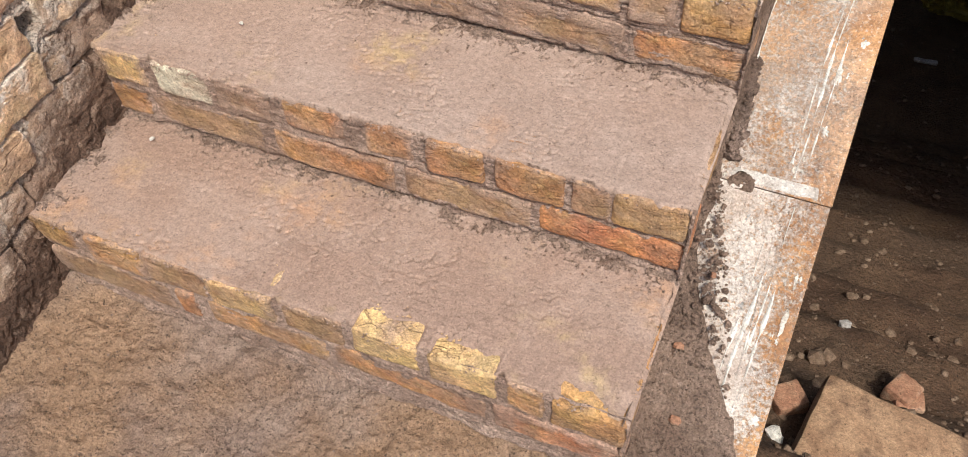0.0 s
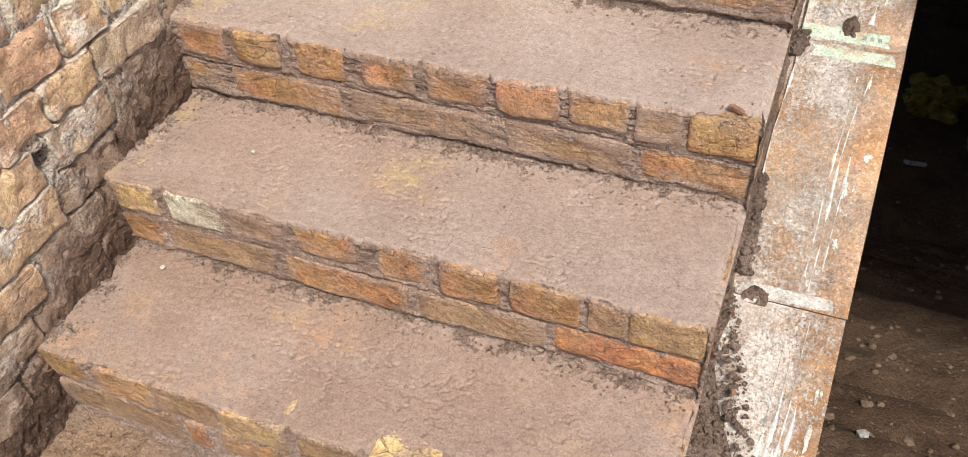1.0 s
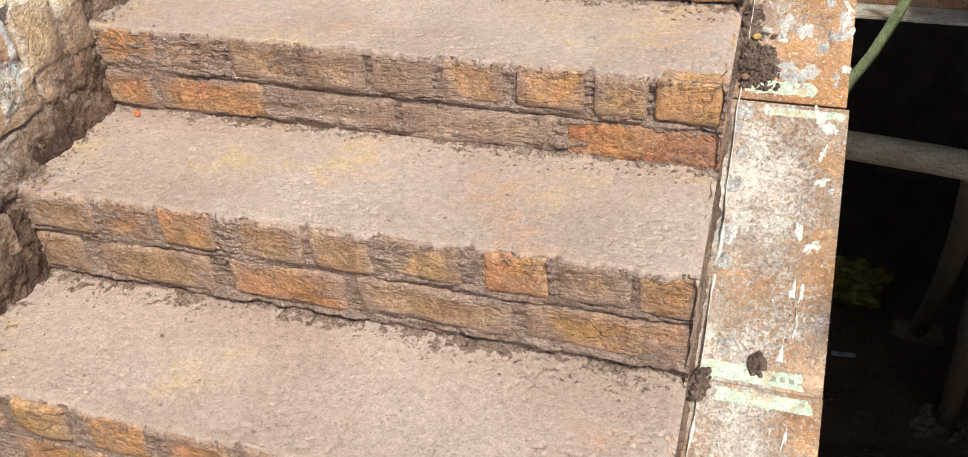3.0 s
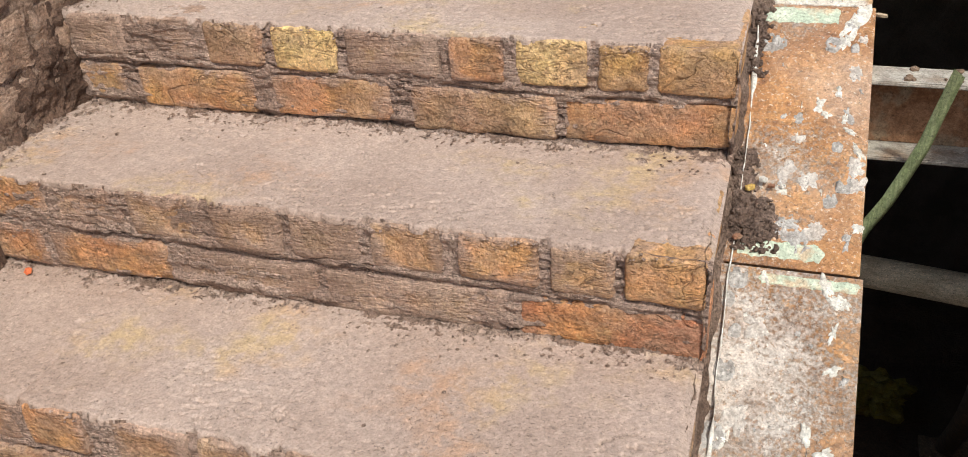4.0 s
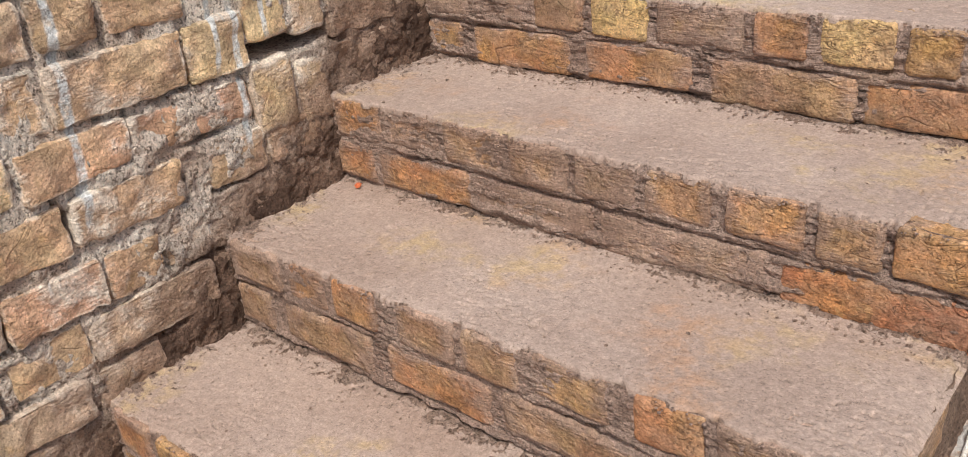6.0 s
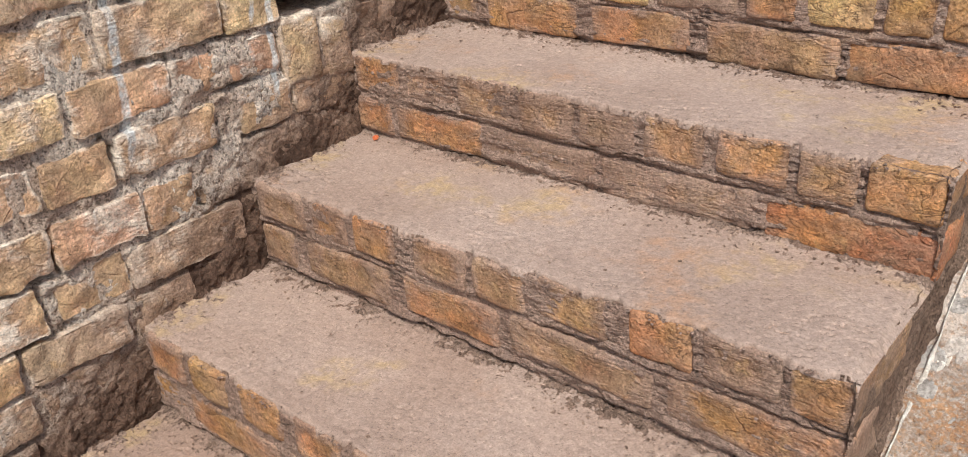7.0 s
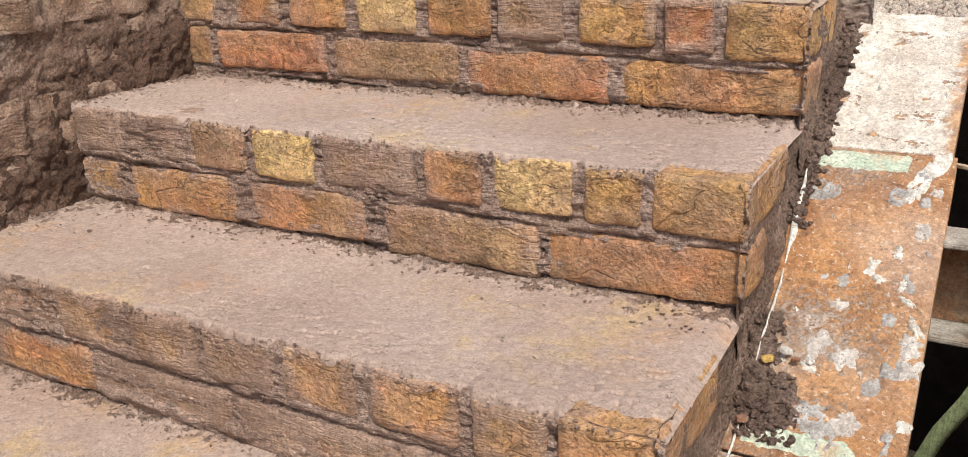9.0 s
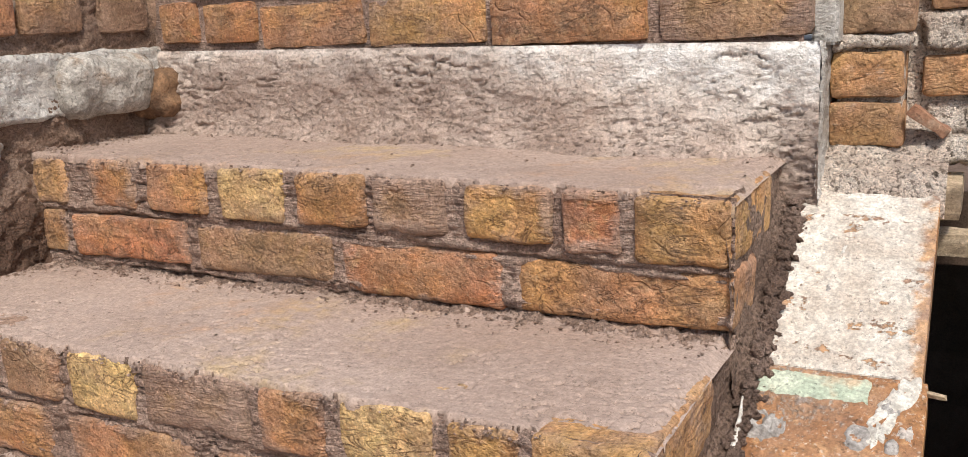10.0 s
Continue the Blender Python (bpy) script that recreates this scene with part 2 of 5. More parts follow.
    col = n.mix(n.math("MULTIPLY", cover, 0.74 if combed else 0.90), col, coat)
    if not combed:
        col = n.mix(n.math("MULTIPLY", splash, 0.9), col, n.mix(n.step(n.noise(geo, 14, 4), 0.35, 0.65), (0.205, 0.122, 0.083), (0.335, 0.222, 0.163)))
        col = n.mix(drip_mask(n, geo, geo_xyz), col, (0.66, 0.67, 0.675))
    grain = n.noise(s, 130, 4, 0.65)
    col = n.mix(n.step(n.noise(s, 240, 3, 0.7), 0.45, 0.33, 0, 0.4), col, (0.11, 0.06, 0.035))
    col = n.mix(n.step(grain, 0.60, 0.72, 0, 0.3), col, (0.68, 0.52, 0.34))
    hb = n.math("ADD", n.math("MULTIPLY", grain, 0.4), n.math("MULTIPLY", n.noise(s, 34, 5, 0.65), 0.6))
    hb = n.math("SUBTRACT", hb, n.math("ADD", n.math("MULTIPLY", crack, 0.2), n.math("MULTIPLY", fold, 0.22)))
    hm = n.math("ADD", n.math("MULTIPLY", comb, 0.6), n.math("MULTIPLY", n.noise(s, 90, 5, 0.7), 0.6))
    hm = n.math("ADD", hm, 0.25)
    mixh = n.math("ADD", n.math("MULTIPLY", hb, n.math("SUBTRACT", 1.0, cover)), n.math("MULTIPLY", hm, cover))
    return n.finish(col, n.step(cover, 0, 1, 0.86, 0.68), mixh, 1.0, 0.013 if combed else 0.010, spec=0.3)


def wall_mortar_material():
    n = Nodes("lime_mortar")
    w = n.tc.outputs["Object"]
    big = n.noise(w, 6, 6, 0.65)
    col = n.mix(n.step(big, 0.34, 0.64), (0.60, 0.465, 0.38), (0.84, 0.735, 0.645))
    col = n.mix(n.step(n.noise(w, 19, 5), 0.60, 0.72, 0, 0.4), col, (0.72, 0.68, 0.635))
    col = n.mix(n.step(n.noise(n.mapped(w, (1, 1, 1), (9, 2, 4)), 13, 4), 0.60, 0.72, 0, 0.5), col, (0.34, 0.21, 0.13))
    col = n.mix(n.step(n.noise(w, 130, 4, 0.7), 0.47, 0.38, 0, 0.7), col, (0.14, 0.092, 0.065))
    void = n.step(n.noise(w, 44, 5, 0.7), 0.38, 0.31)
    col = n.mix(n.math("MULTIPLY", void, 0.8), col, (0.07, 0.045, 0.032))
    geo = n.nt.nodes.new("ShaderNodeNewGeometry").outputs["Position"]
    geo_xyz = n.nt.nodes.new("ShaderNodeSeparateXYZ")
    n.link(geo, geo_xyz.inputs[0])
    above = n.math("MULTIPLY_ADD", geo_xyz.outputs[1], -0.607, geo_xyz.outputs[2])
    above = n.math("ADD", above, n.math("MULTIPLY", n.math("SUBTRACT", n.noise(geo, 9, 6, 0.7), 0.5), 0.42))
    above = n.math("ADD", above, n.step(geo_xyz.outputs[1], 1.0, 1.3, 0.0, -0.17))
    splash = n.math("MULTIPLY", n.step(above, 0.32, 0.13), n.step(geo_xyz.outputs[0], 0.5, 0.3))
    col = n.mix(n.math("MULTIPLY", splash, 0.92), col, n.mix(n.step(n.noise(geo, 14, 4), 0.35, 0.65), (0.20, 0.118, 0.08), (0.325, 0.213, 0.157)))
    col = n.mix(drip_mask(n, geo, geo_xyz), col, (0.66, 0.67, 0.675))
    h = n.math("ADD", n.noise(w, 42, 6, 0.7), n.math("MULTIPLY", n.noise(w, 130, 4, 0.7), 0.8))
    h = n.math("SUBTRACT", h, n.math("MULTIPLY", void, 0.5))
    return n.finish(col, 0.9, h, 1.0, 0.018, spec=0.25)


def concrete_material(name="rough_white_concrete", mud=False, pale=(0.72, 0.685, 0.65)):
    """Rough whitewashed concrete; on the landing a fan of dusty mud is dragged over its foot and its left half."""
    n = Nodes(name)
    w = n.tc.outputs["Object"]
    col = n.mix(n.step(n.noise(w, 7, 6, 0.65), 0.36, 0.60), (0.66, 0.575, 0.505) if mud else (0.40, 0.345, 0.30), pale)
    col = n.mix(n.step(n.noise(w, 30, 5, 0.65), 0.55, 0.70, 0, 0.3 if mud else 0.6), col, (0.44, 0.345, 0.285))
    pit = n.step(n.noise(n.mapped(w, (1, 1, 1.5)), 75, 5, 0.7), 0.41, 0.34)
    col = n.mix(n.math("MULTIPLY", pit, 0.22 if mud else 0.5), col, (0.24, 0.165, 0.125))
    h = n.math("ADD", n.noise(n.mapped(w, (1, 1, 1.6)), 40, 6, 0.72), n.math("MULTIPLY", n.noise(w, 150, 3), 0.4))
    h = n.math("SUBTRACT", h, n.math("MULTIPLY", pit, 0.3))
    if mud:
        q = n.nt.nodes.new("ShaderNodeSeparateXYZ")
        n.link(n.nt.nodes.new("ShaderNodeNewGeometry").outputs["Position"], q.inputs[0])
        rise = n.step(q.outputs[0], 0.42, 1.0, 1.37, 1.248)
        low = n.math("SUBTRACT", rise, q.outputs[2])
        low = n.math("ADD", low, n.math("MULTIPLY", n.math("SUBTRACT", n.noise(n.mapped(w, (1, 1, 1.8)), 9, 7, 0.68), 0.5), 0.20))
        dust = n.step(low, -0.035, 0.055)
        tone = n.mix(n.step(n.noise(n.mapped(w, (1, 1, 2.2)), 12, 6, 0.7), 0.36, 0.64), (0.29, 0.20, 0.158), (0.45, 0.335, 0.275))
        tone = n.mix(n.step(low, 0.12, 0.02, 0, 0.8), tone, (0.66, 0.55, 0.48))
        clod = n.step(n.noise(n.mapped(w, (1, 1, 2.4)), 80, 6, 0.74, 0.6), 0.43, 0.36)
        tone = n.mix(n.math("MULTIPLY", clod, 0.3), tone, (0.17, 0.104, 0.076))
        col = n.mix(n.math("MULTIPLY", dust, 0.92), col, tone)
        h = n.math("SUBTRACT", h, n.math("MULTIPLY", n.math("MULTIPLY", clod, dust), 0.4))
    return n.finish(col, 0.9, h, 1.0, 0.007 if mud else 0.014, spec=0.25, grain=0.4)


def plate_material():
    """Rusted steel sheet. Object colour: red says how much cement slurry clings to it, green how much white paint."""
    n = Nodes("rusted_steel_sheet")
    w = n.tc.outputs["Object"]
    shift = n.nt.nodes.new("ShaderNodeCombineXYZ")
    for k in range(3):
        n.put(shift.inputs[k], n.math("MULTIPLY", n.info.outputs["Random"], 5.0 + 4 * k))
    s = n.mapped(w, (1, 1, 1), shift.outputs[0])
    sep = n.nt.nodes.new("ShaderNodeSeparateColor")
    n.link(n.info.outputs["Color"], sep.inputs[0])
    rust = n.mix(n.step(n.noise(s, 9, 6, 0.65), 0.34, 0.66), (0.30, 0.135, 0.055), (0.52, 0.27, 0.115))
    rust = n.mix(n.step(n.noise(s, 55, 4), 0.55, 0.70, 0, 0.6), rust, (0.62, 0.36, 0.17))
    rust = n.mix(n.step(n.noise(s, 30, 5), 0.60, 0.70, 0, 0.7), rust, (0.17, 0.075, 0.04))
    rust = n.mix(n.step(n.noise(s, 5, 4), 0.40, 0.66, 0, 0.6), rust, (0.50, 0.36, 0.27))
    rust = n.mix(n.step(n.noise(s, 150, 4, 0.7), 0.56, 0.66, 0, 0.7), rust, (0.62, 0.54, 0.46))
    grit = n.noise(s, 130, 5, 0.72)
    field = n.math("ADD", n.noise(s, 6, 5, 0.6), n.math("MULTIPLY", n.math("SUBTRACT", grit, 0.5), 1.05))
    px = n.nt.nodes.new("ShaderNodeSeparateXYZ")
    n.link(w, px.inputs[0])
    field = n.math("SUBTRACT", field, n.step(px.outputs[0], 1.09, 1.19, 0.0, 0.16))
    thr = n.math("MULTIPLY_ADD", sep.outputs[0], -0.42, 0.73)
    cem = n.step(n.math("SUBTRACT", field, thr), -0.12, 0.16)
    cemc = n.mix(n.step(n.noise(s, 14, 4), 0.35, 0.65), (0.42, 0.355, 0.315), (0.60, 0.55, 0.51))
    col = n.mix(n.math("MULTIPLY", cem, 0.85), rust, cemc)
    run = n.math("ADD", n.noise(n.mapped(s, (26, 4.2, 1)), 1.0, 5, 0.6, 0.5), n.math("MULTIPLY", n.math("SUBTRACT", n.noise(s, 34, 4), 0.5), 0.5))
    thp = n.math("MULTIPLY_ADD", sep.outputs[1], -0.42, 0.83)
    paint = n.step(n.math("SUBTRACT", run, thp), 0.0, 0.03)
    col = n.mix(n.math("MULTIPLY", paint, 0.95), col, (0.70, 0.63, 0.555))
    h = n.math("ADD", n.math("MULTIPLY", grit, 0.5), n.math("ADD", n.math("MULTIPLY", cem, 0.4), n.math("MULTIPLY", paint, 0.5)))
    rough = n.step(cem, 0, 1, 0.62, 0.9)
    return n.finish(col, rough, h, 0.9, 0.004, spec=0.35)


def cream_material():
    """Thick cream paint on a steel sheet, chipped to rust in spots."""
    n = Nodes("chipped_cream_paint")
    w = n.tc.outputs["Object"]
    col = n.mix(n.step(n.noise(w, 14, 6, 0.65), 0.36, 0.64), (0.55, 0.47, 0.40), (0.76, 0.70, 0.63))
    col = n.mix(n.step(n.noise(w, 60, 5, 0.7), 0.52, 0.66, 0, 0.5), col, (0.42, 0.37, 0.33))
    spot = n.math("ADD", n.noise(n.mapped(w, (1, 1.5, 1), (3, 1, 0)), 13, 6, 0.68), n.math("MULTIPLY", n.math("SUBTRACT", n.noise(w, 70, 4), 0.5), 0.35))
    chip = n.step(spot, 0.60, 0.63)
    x = n.nt.nodes.new("ShaderNodeSeparateXYZ")
    n.link(w, x.inputs[0])
    rim = n.step(n.math("ADD", x.outputs[0], n.math("MULTIPLY", n.math("SUBTRACT", n.noise(w, 30, 5, 0.7), 0.5), 0.10)), 1.165, 1.190)
    col = n.mix(n.math("MULTIPLY", n.math("MAXIMUM", chip, rim), 0.85), col, n.mix(n.step(n.noise(w, 40, 4), 0.4, 0.6), (0.27, 0.14, 0.08), (0.50, 0.27, 0.12)))
    h = n.math("ADD", n.noise(w, 55, 5, 0.7), n.math("MULTIPLY", chip, -0.3))
    return n.finish(col, 0.7, h, 1.0, 0.005, spec=0.35)


def plain_material(name, a, b, scale=20, rough=0.8, bump=0.5, dist=0.003, stretch=(1, 1, 1), metal=None, dirt=None):
    n = Nodes(name)
    w = n.mapped(n.tc.outputs["Object"], stretch)
    f = n.noise(w, scale, 6, 0.6, 0.3)
    col = n.mix(n.step(f, 0.35, 0.65), a, b)
    if dirt:
        col = n.mix(n.step(n.noise(n.tc.outputs["Object"], scale * 0.7 + 3, 5), 0.54, 0.68, 0, 0.8), col, dirt)
    h = n.math("ADD", f, n.math("MULTIPLY", n.noise(w, scale * 6, 4), 0.4))
    return n.finish(col, rough, h, bump, dist, metal=metal)


def ground_material(name, a, b, c, scale):
    n = Nodes(name)
    w = n.tc.outputs["Object"]
    col = n.mix(n.step(n.noise(w, scale, 6, 0.6), 0.36, 0.64), a, b)
    col = n.mix(n.step(n.noise(w, scale * 0.35, 3), 0.46, 0.62, 0, 0.75), col, c)
    col = n.mix(n.step(n.noise(w, 90, 3), 0.66, 0.76, 0, 0.45), col, (0.52, 0.42, 0.33))
    col = n.mix(n.step(n.noise(w, 60, 4), 0.36, 0.27, 0, 0.6), col, (a[0] * 0.5, a[1] * 0.5, a[2] * 0.5))
    col = n.mix(n.step(n.noise(w, 150, 4, 0.7), 0.47, 0.36, 0, 0.55), col, (a[0] * 0.4, a[1] * 0.4, a[2] * 0.4))
    h = n.math("ADD", n.math("MULTIPLY", n.noise(w, 30, 6, 0.7), 0.6), n.math("MULTIPLY", n.noise(w, 90, 5, 0.7), 0.8))
    return n.finish(col, 0.85, h, 1.0, 0.022, spec=0.3)


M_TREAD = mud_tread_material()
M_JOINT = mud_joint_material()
M_LUMP = mud_lump_material()
M_CRUMB = mud_lump_material("dried_mud_crumbs", (0.28, 0.188, 0.145), (0.395, 0.285, 0.23))
# real mud, its tone lowered further to carry the shade of the landing corner
M_WALLMUD = mud_lump_material("splashed_wall_mud", (0.085, 0.047, 0.032), (0.20, 0.122, 0.087))
M_BRICK = brick_material("mud_smeared_brick", (0.385, 0.255, 0.20), (0.525, 0.372, 0.302), True)
M_WBRICK = brick_material("lime_smeared_brick", (0.62, 0.495, 0.395), (0.82, 0.735, 0.64), False)
M_MORTAR = wall_mortar_material()
M_CONC = concrete_material()
M_BEAM = concrete_material("muddied_white_concrete", True, (0.92, 0.89, 0.86))
M_PLATE = plate_material()
M_CREAM = cream_material()
M_CLOD = mud_lump_material("wet_mud_clods", (0.16, 0.105, 0.082), (0.30, 0.21, 0.17))
M_GROUND = ground_material("trampled_mud", (0.31, 0.212, 0.168), (0.43, 0.312, 0.252), (0.42, 0.26, 0.155), 6)
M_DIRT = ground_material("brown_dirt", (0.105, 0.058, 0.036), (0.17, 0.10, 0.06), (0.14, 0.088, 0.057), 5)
M_GREEN = plain_material("pale_green_paint", (0.43, 0.49, 0.38), (0.55, 0.585, 0.47), 30, 0.7, dirt=(0.48, 0.34, 0.22))
M_WHITE = plain_material("white_lime", (0.52, 0.48, 0.43), (0.72, 0.69, 0.65), 60, 0.85, 0.8, dirt=(0.5, 0.42, 0.37))
M_CEM = plain_material("grey_cement", (0.30, 0.27, 0.25), (0.47, 0.44, 0.42), 60, 0.9, 0.9, 0.004)
M_WOOD = plain_material("weathered_wood", (0.40, 0.30, 0.20), (0.55, 0.43, 0.30), 5, 0.75, 0.7, 0.003, (1, 14, 14), dirt=(0.20, 0.14, 0.09))
# M_WOOD raised in tone to stand for the light falling on the pole
M_POLE = plain_material("brightened_pole_wood", (0.52, 0.395, 0.26), (0.70, 0.56, 0.39), 5, 0.75, 0.7, 0.003, (1, 14, 14), dirt=(0.30, 0.21, 0.13))
M_PROP = plain_material("brown_pole_wood", (0.20, 0.125, 0.07), (0.31, 0.20, 0.115), 5, 0.75, 0.7, 0.003, (14, 14, 1))
M_STEEL = plain_material("dark_rusty_steel", (0.27, 0.135, 0.07), (0.40, 0.225, 0.13), 26, 0.8, 0.6, 0.002, dirt=(0.33, 0.25, 0.17))
M_DUSTY = plain_material("dusty_steel", (0.30, 0.26, 0.22), (0.46, 0.42, 0.37), 18, 0.85, 0.6, 0.003, dirt=(0.28, 0.19, 0.13))
M_LEAF = plain_material("dull_green_strap", (0.22, 0.27, 0.13), (0.34, 0.38, 0.21), 30, 0.55, 0.4, 0.001, (12, 1, 1))
M_BAG = plain_material("yellow_sack", (0.20, 0.145, 0.02), (0.32, 0.24, 0.04), 14, 0.5, 0.8, 0.01)
M_CLOTH = plain_material("grey_cloth", (0.16, 0.135, 0.11), (0.25, 0.215, 0.18), 30, 0.9, 0.6)
M_STONE = plain_material("crushed_stone", (0.12, 0.074, 0.047), (0.22, 0.15, 0.105), 40, 0.9, 0.8, 0.003)
M_SHARD = plain_material("brick_shard", (0.27, 0.13, 0.08), (0.36, 0.20, 0.125), 30, 0.9, 0.8, 0.004, dirt=(0.40, 0.28, 0.2))
M_YSHARD = plain_material("yellow_brick_shard", (0.48, 0.30, 0.08), (0.58, 0.40, 0.13), 30, 0.85, 0.8, 0.004)
M_SLAB = plain_material("dusty_brown_slab", (0.25, 0.145, 0.085), (0.36, 0.225, 0.135), 16, 0.85, 1.0, 0.008, dirt=(0.16, 0.095, 0.06))
M_DARKWALL = plain_material("dark_brown_wall", (0.10, 0.065, 0.045), (0.16, 0.105, 0.075), 6, 0.95, 0.7, 0.01)
M_INK = plain_material("faded_dark_ink", (0.24, 0.24, 0.20), (0.36, 0.35, 0.29), 60, 0.8)
M_PAINT = plain_material("white_paint", (0.52, 0.475, 0.42), (0.72, 0.685, 0.63), 40, 0.7, 0.8, 0.003)
M_FILM = plain_material("thin_cement", (0.44, 0.38, 0.34), (0.58, 0.53, 0.49), 50, 0.9, 0.8, 0.003)
M_COBBLE = plain_material("grey_cement_lump", (0.28, 0.25, 0.22), (0.48, 0.445, 0.405), 22, 0.9, 1.0, 0.010, dirt=(0.30, 0.22, 0.16))
M_RUSTLUMP = plain_material("rusty_brown_mortar", (0.13, 0.075, 0.045), (0.27, 0.155, 0.085), 24, 0.9, 1.0, 0.010)
M_ORANGE = plain_material("orange_chip", (0.62, 0.13, 0.05), (0.7, 0.2, 0.08), 60, 0.6)


# ---- mesh helpers ----
def from_arrays(name, verts, faces, mat, parent=None, smooth=True, label=""):
    me = bpy.data.meshes.new(name)
    me.from_pydata([tuple(v) for v in verts], [], faces)
    me.polygons.foreach_set("use_smooth", [smooth] * len(me.polygons))
    me.materials.append(mat)
    me.update()
    ob = new(name, me)
    if parent is not None:
        ob.parent = parent
    if label:
        tagged(ob, label)
    return ob


def grid_faces(nu, nv, flip=False):
    i = np.arange(nu - 1)[:, None] * nv + np.arange(nv - 1)[None, :]
    q = np.stack([i, i + nv, i + nv + 1, i + 1], -1).reshape(-1, 4)
    return (q[:, ::-1] if flip else q).tolist()


def sheet(name, P, mat, parent=None, flip=False, label="", other=None, mask=None):
    """A grid of points as a smooth surface; where the mask is set, its faces take the other material."""
    nu, nv = P.shape[:2]
    i = (np.arange(nu - 1)[:, None] * nv + np.arange(nv - 1)[None, :]).ravel()
    q = np.stack([i, i + nv, i + nv + 1, i + 1], -1)
    if flip:
        q = q[:, ::-1]
    me = bpy.data.meshes.new(name)
    me.vertices.add(nu * nv)
    me.vertices.foreach_set("co", np.ascontiguousarray(P, np.float32).ravel())
    me.loops.add(q.size)
    me.loops.foreach_set("vertex_index", np.ascontiguousarray(q, np.int32).ravel())
    me.polygons.add(len(q))
    me.polygons.foreach_set("loop_start", np.arange(0, q.size, 4, dtype=np.int32))
    me.polygons.foreach_set("use_smooth", np.ones(len(q), bool))
    me.materials.append(mat)
    if other is not None:
        me.materials.append(other)
        me.polygons.foreach_set("material_index", mask[:-1, :-1].astype(np.int32).ravel())
    me.update(calc_edges=True)
    ob = new(name, me)
    if parent is not None:
        ob.parent = parent
    if label:
        tagged(ob, label)
    return ob


def part(name, bm, mat, parent=None, label="", smooth=False):
    me = bpy.data.meshes.new(name)
    bm.to_mesh(me)
    bm.free()
    me.polygons.foreach_set("use_smooth", [smooth] * len(me.polygons))
    me.materials.append(mat)
    ob = new(name, me)
    if parent is not None:
        ob.parent = parent
    if label:
        tagged(ob, label)
    return ob


def box_bm(x0, x1, y0, y1, z0, z1, bevel=0.0, bm=None):
    bm = bm or bmesh.new()
    r = bmesh.ops.create_cube(bm, size=1)
    for v in r["verts"]:
        v.co = Vector((x0 + (v.co.x + 0.5) * (x1 - x0), y0 + (v.co.y + 0.5) * (y1 - y0), z0 + (v.co.z + 0.5) * (z1 - z0)))
    if bevel:
        es = list({e for v in r["verts"] for e in v.link_edges})
        bmesh.ops.bevel(bm, geom=es, offset=bevel, segments=2, affect="EDGES")
    return bm


def rough_block(w, d, h, seed, cell=0.012, radius=0.008, amp=0.0028, scale=22.0):
    """Vertices and faces of a worn block round the origin: rounded edges, uneven faces."""
    n = [max(2, int(round(s / cell))) for s in (w, d, h)]
    half = np.array((w, d, h)) / 2
    vs, fs, base = [], [], 0
    for ax in range(3):
        u, v = [k for k in range(3) if k != ax]
        for sgn in (-1, 1):
            a, b = np.meshgrid(np.linspace(-1, 1, n[u] + 1), np.linspace(-1, 1, n[v] + 1), indexing="ij")
            p = np.zeros(a.shape + (3,))
            p[..., u], p[..., v], p[..., ax] = a * half[u], b * half[v], sgn * half[ax]
            vs.append(p.reshape(-1, 3))
            flip = (sgn < 0) ^ (ax == 1)
            for q in grid_faces(n[u] + 1, n[v] + 1, flip):
                fs.append([k + base for k in q])
            base += a.size
    p = np.concatenate(vs)
    inner = np.clip(p, -(half - radius), half - radius)
    d_ = p - inner
    ln = np.linalg.norm(d_, axis=1, keepdims=True)
    nrm = d_ / np.maximum(ln, 1e-9)
    p = inner + nrm * radius
    off = np.array((seed * 3.17 % 50, seed * 1.31 % 50, seed * 7.7 % 50))
    corner = np.linalg.norm(np.maximum(np.abs(p) - half + 0.022, 0) / 0.022, axis=1)
    dis = fbm(p + off, scale, 4) * amp - np.maximum(fbm(p + off + 9, 30, 2), 0) * 0.006 * np.clip(corner - 0.6, 0, 1)
    p = p + nrm * dis[:, None]
    bend = fbm(p * np.array((1, 0.2, 0.2)) + off, 8, 1) * 0.002
    p[:, 2] += bend
    return p, fs


def block(name, size, centre, mat, seed, parent=None, color=None, turn=0.0, tilt=0.0, label="", **kw):
    p, fs = rough_block(*size, seed, **kw)
    ob = from_arrays(name, p, fs, mat, parent, True, label)
    ob.matrix_basis = pose(*centre, 0, tilt, turn)
    if color:
        ob.color = color
    return ob


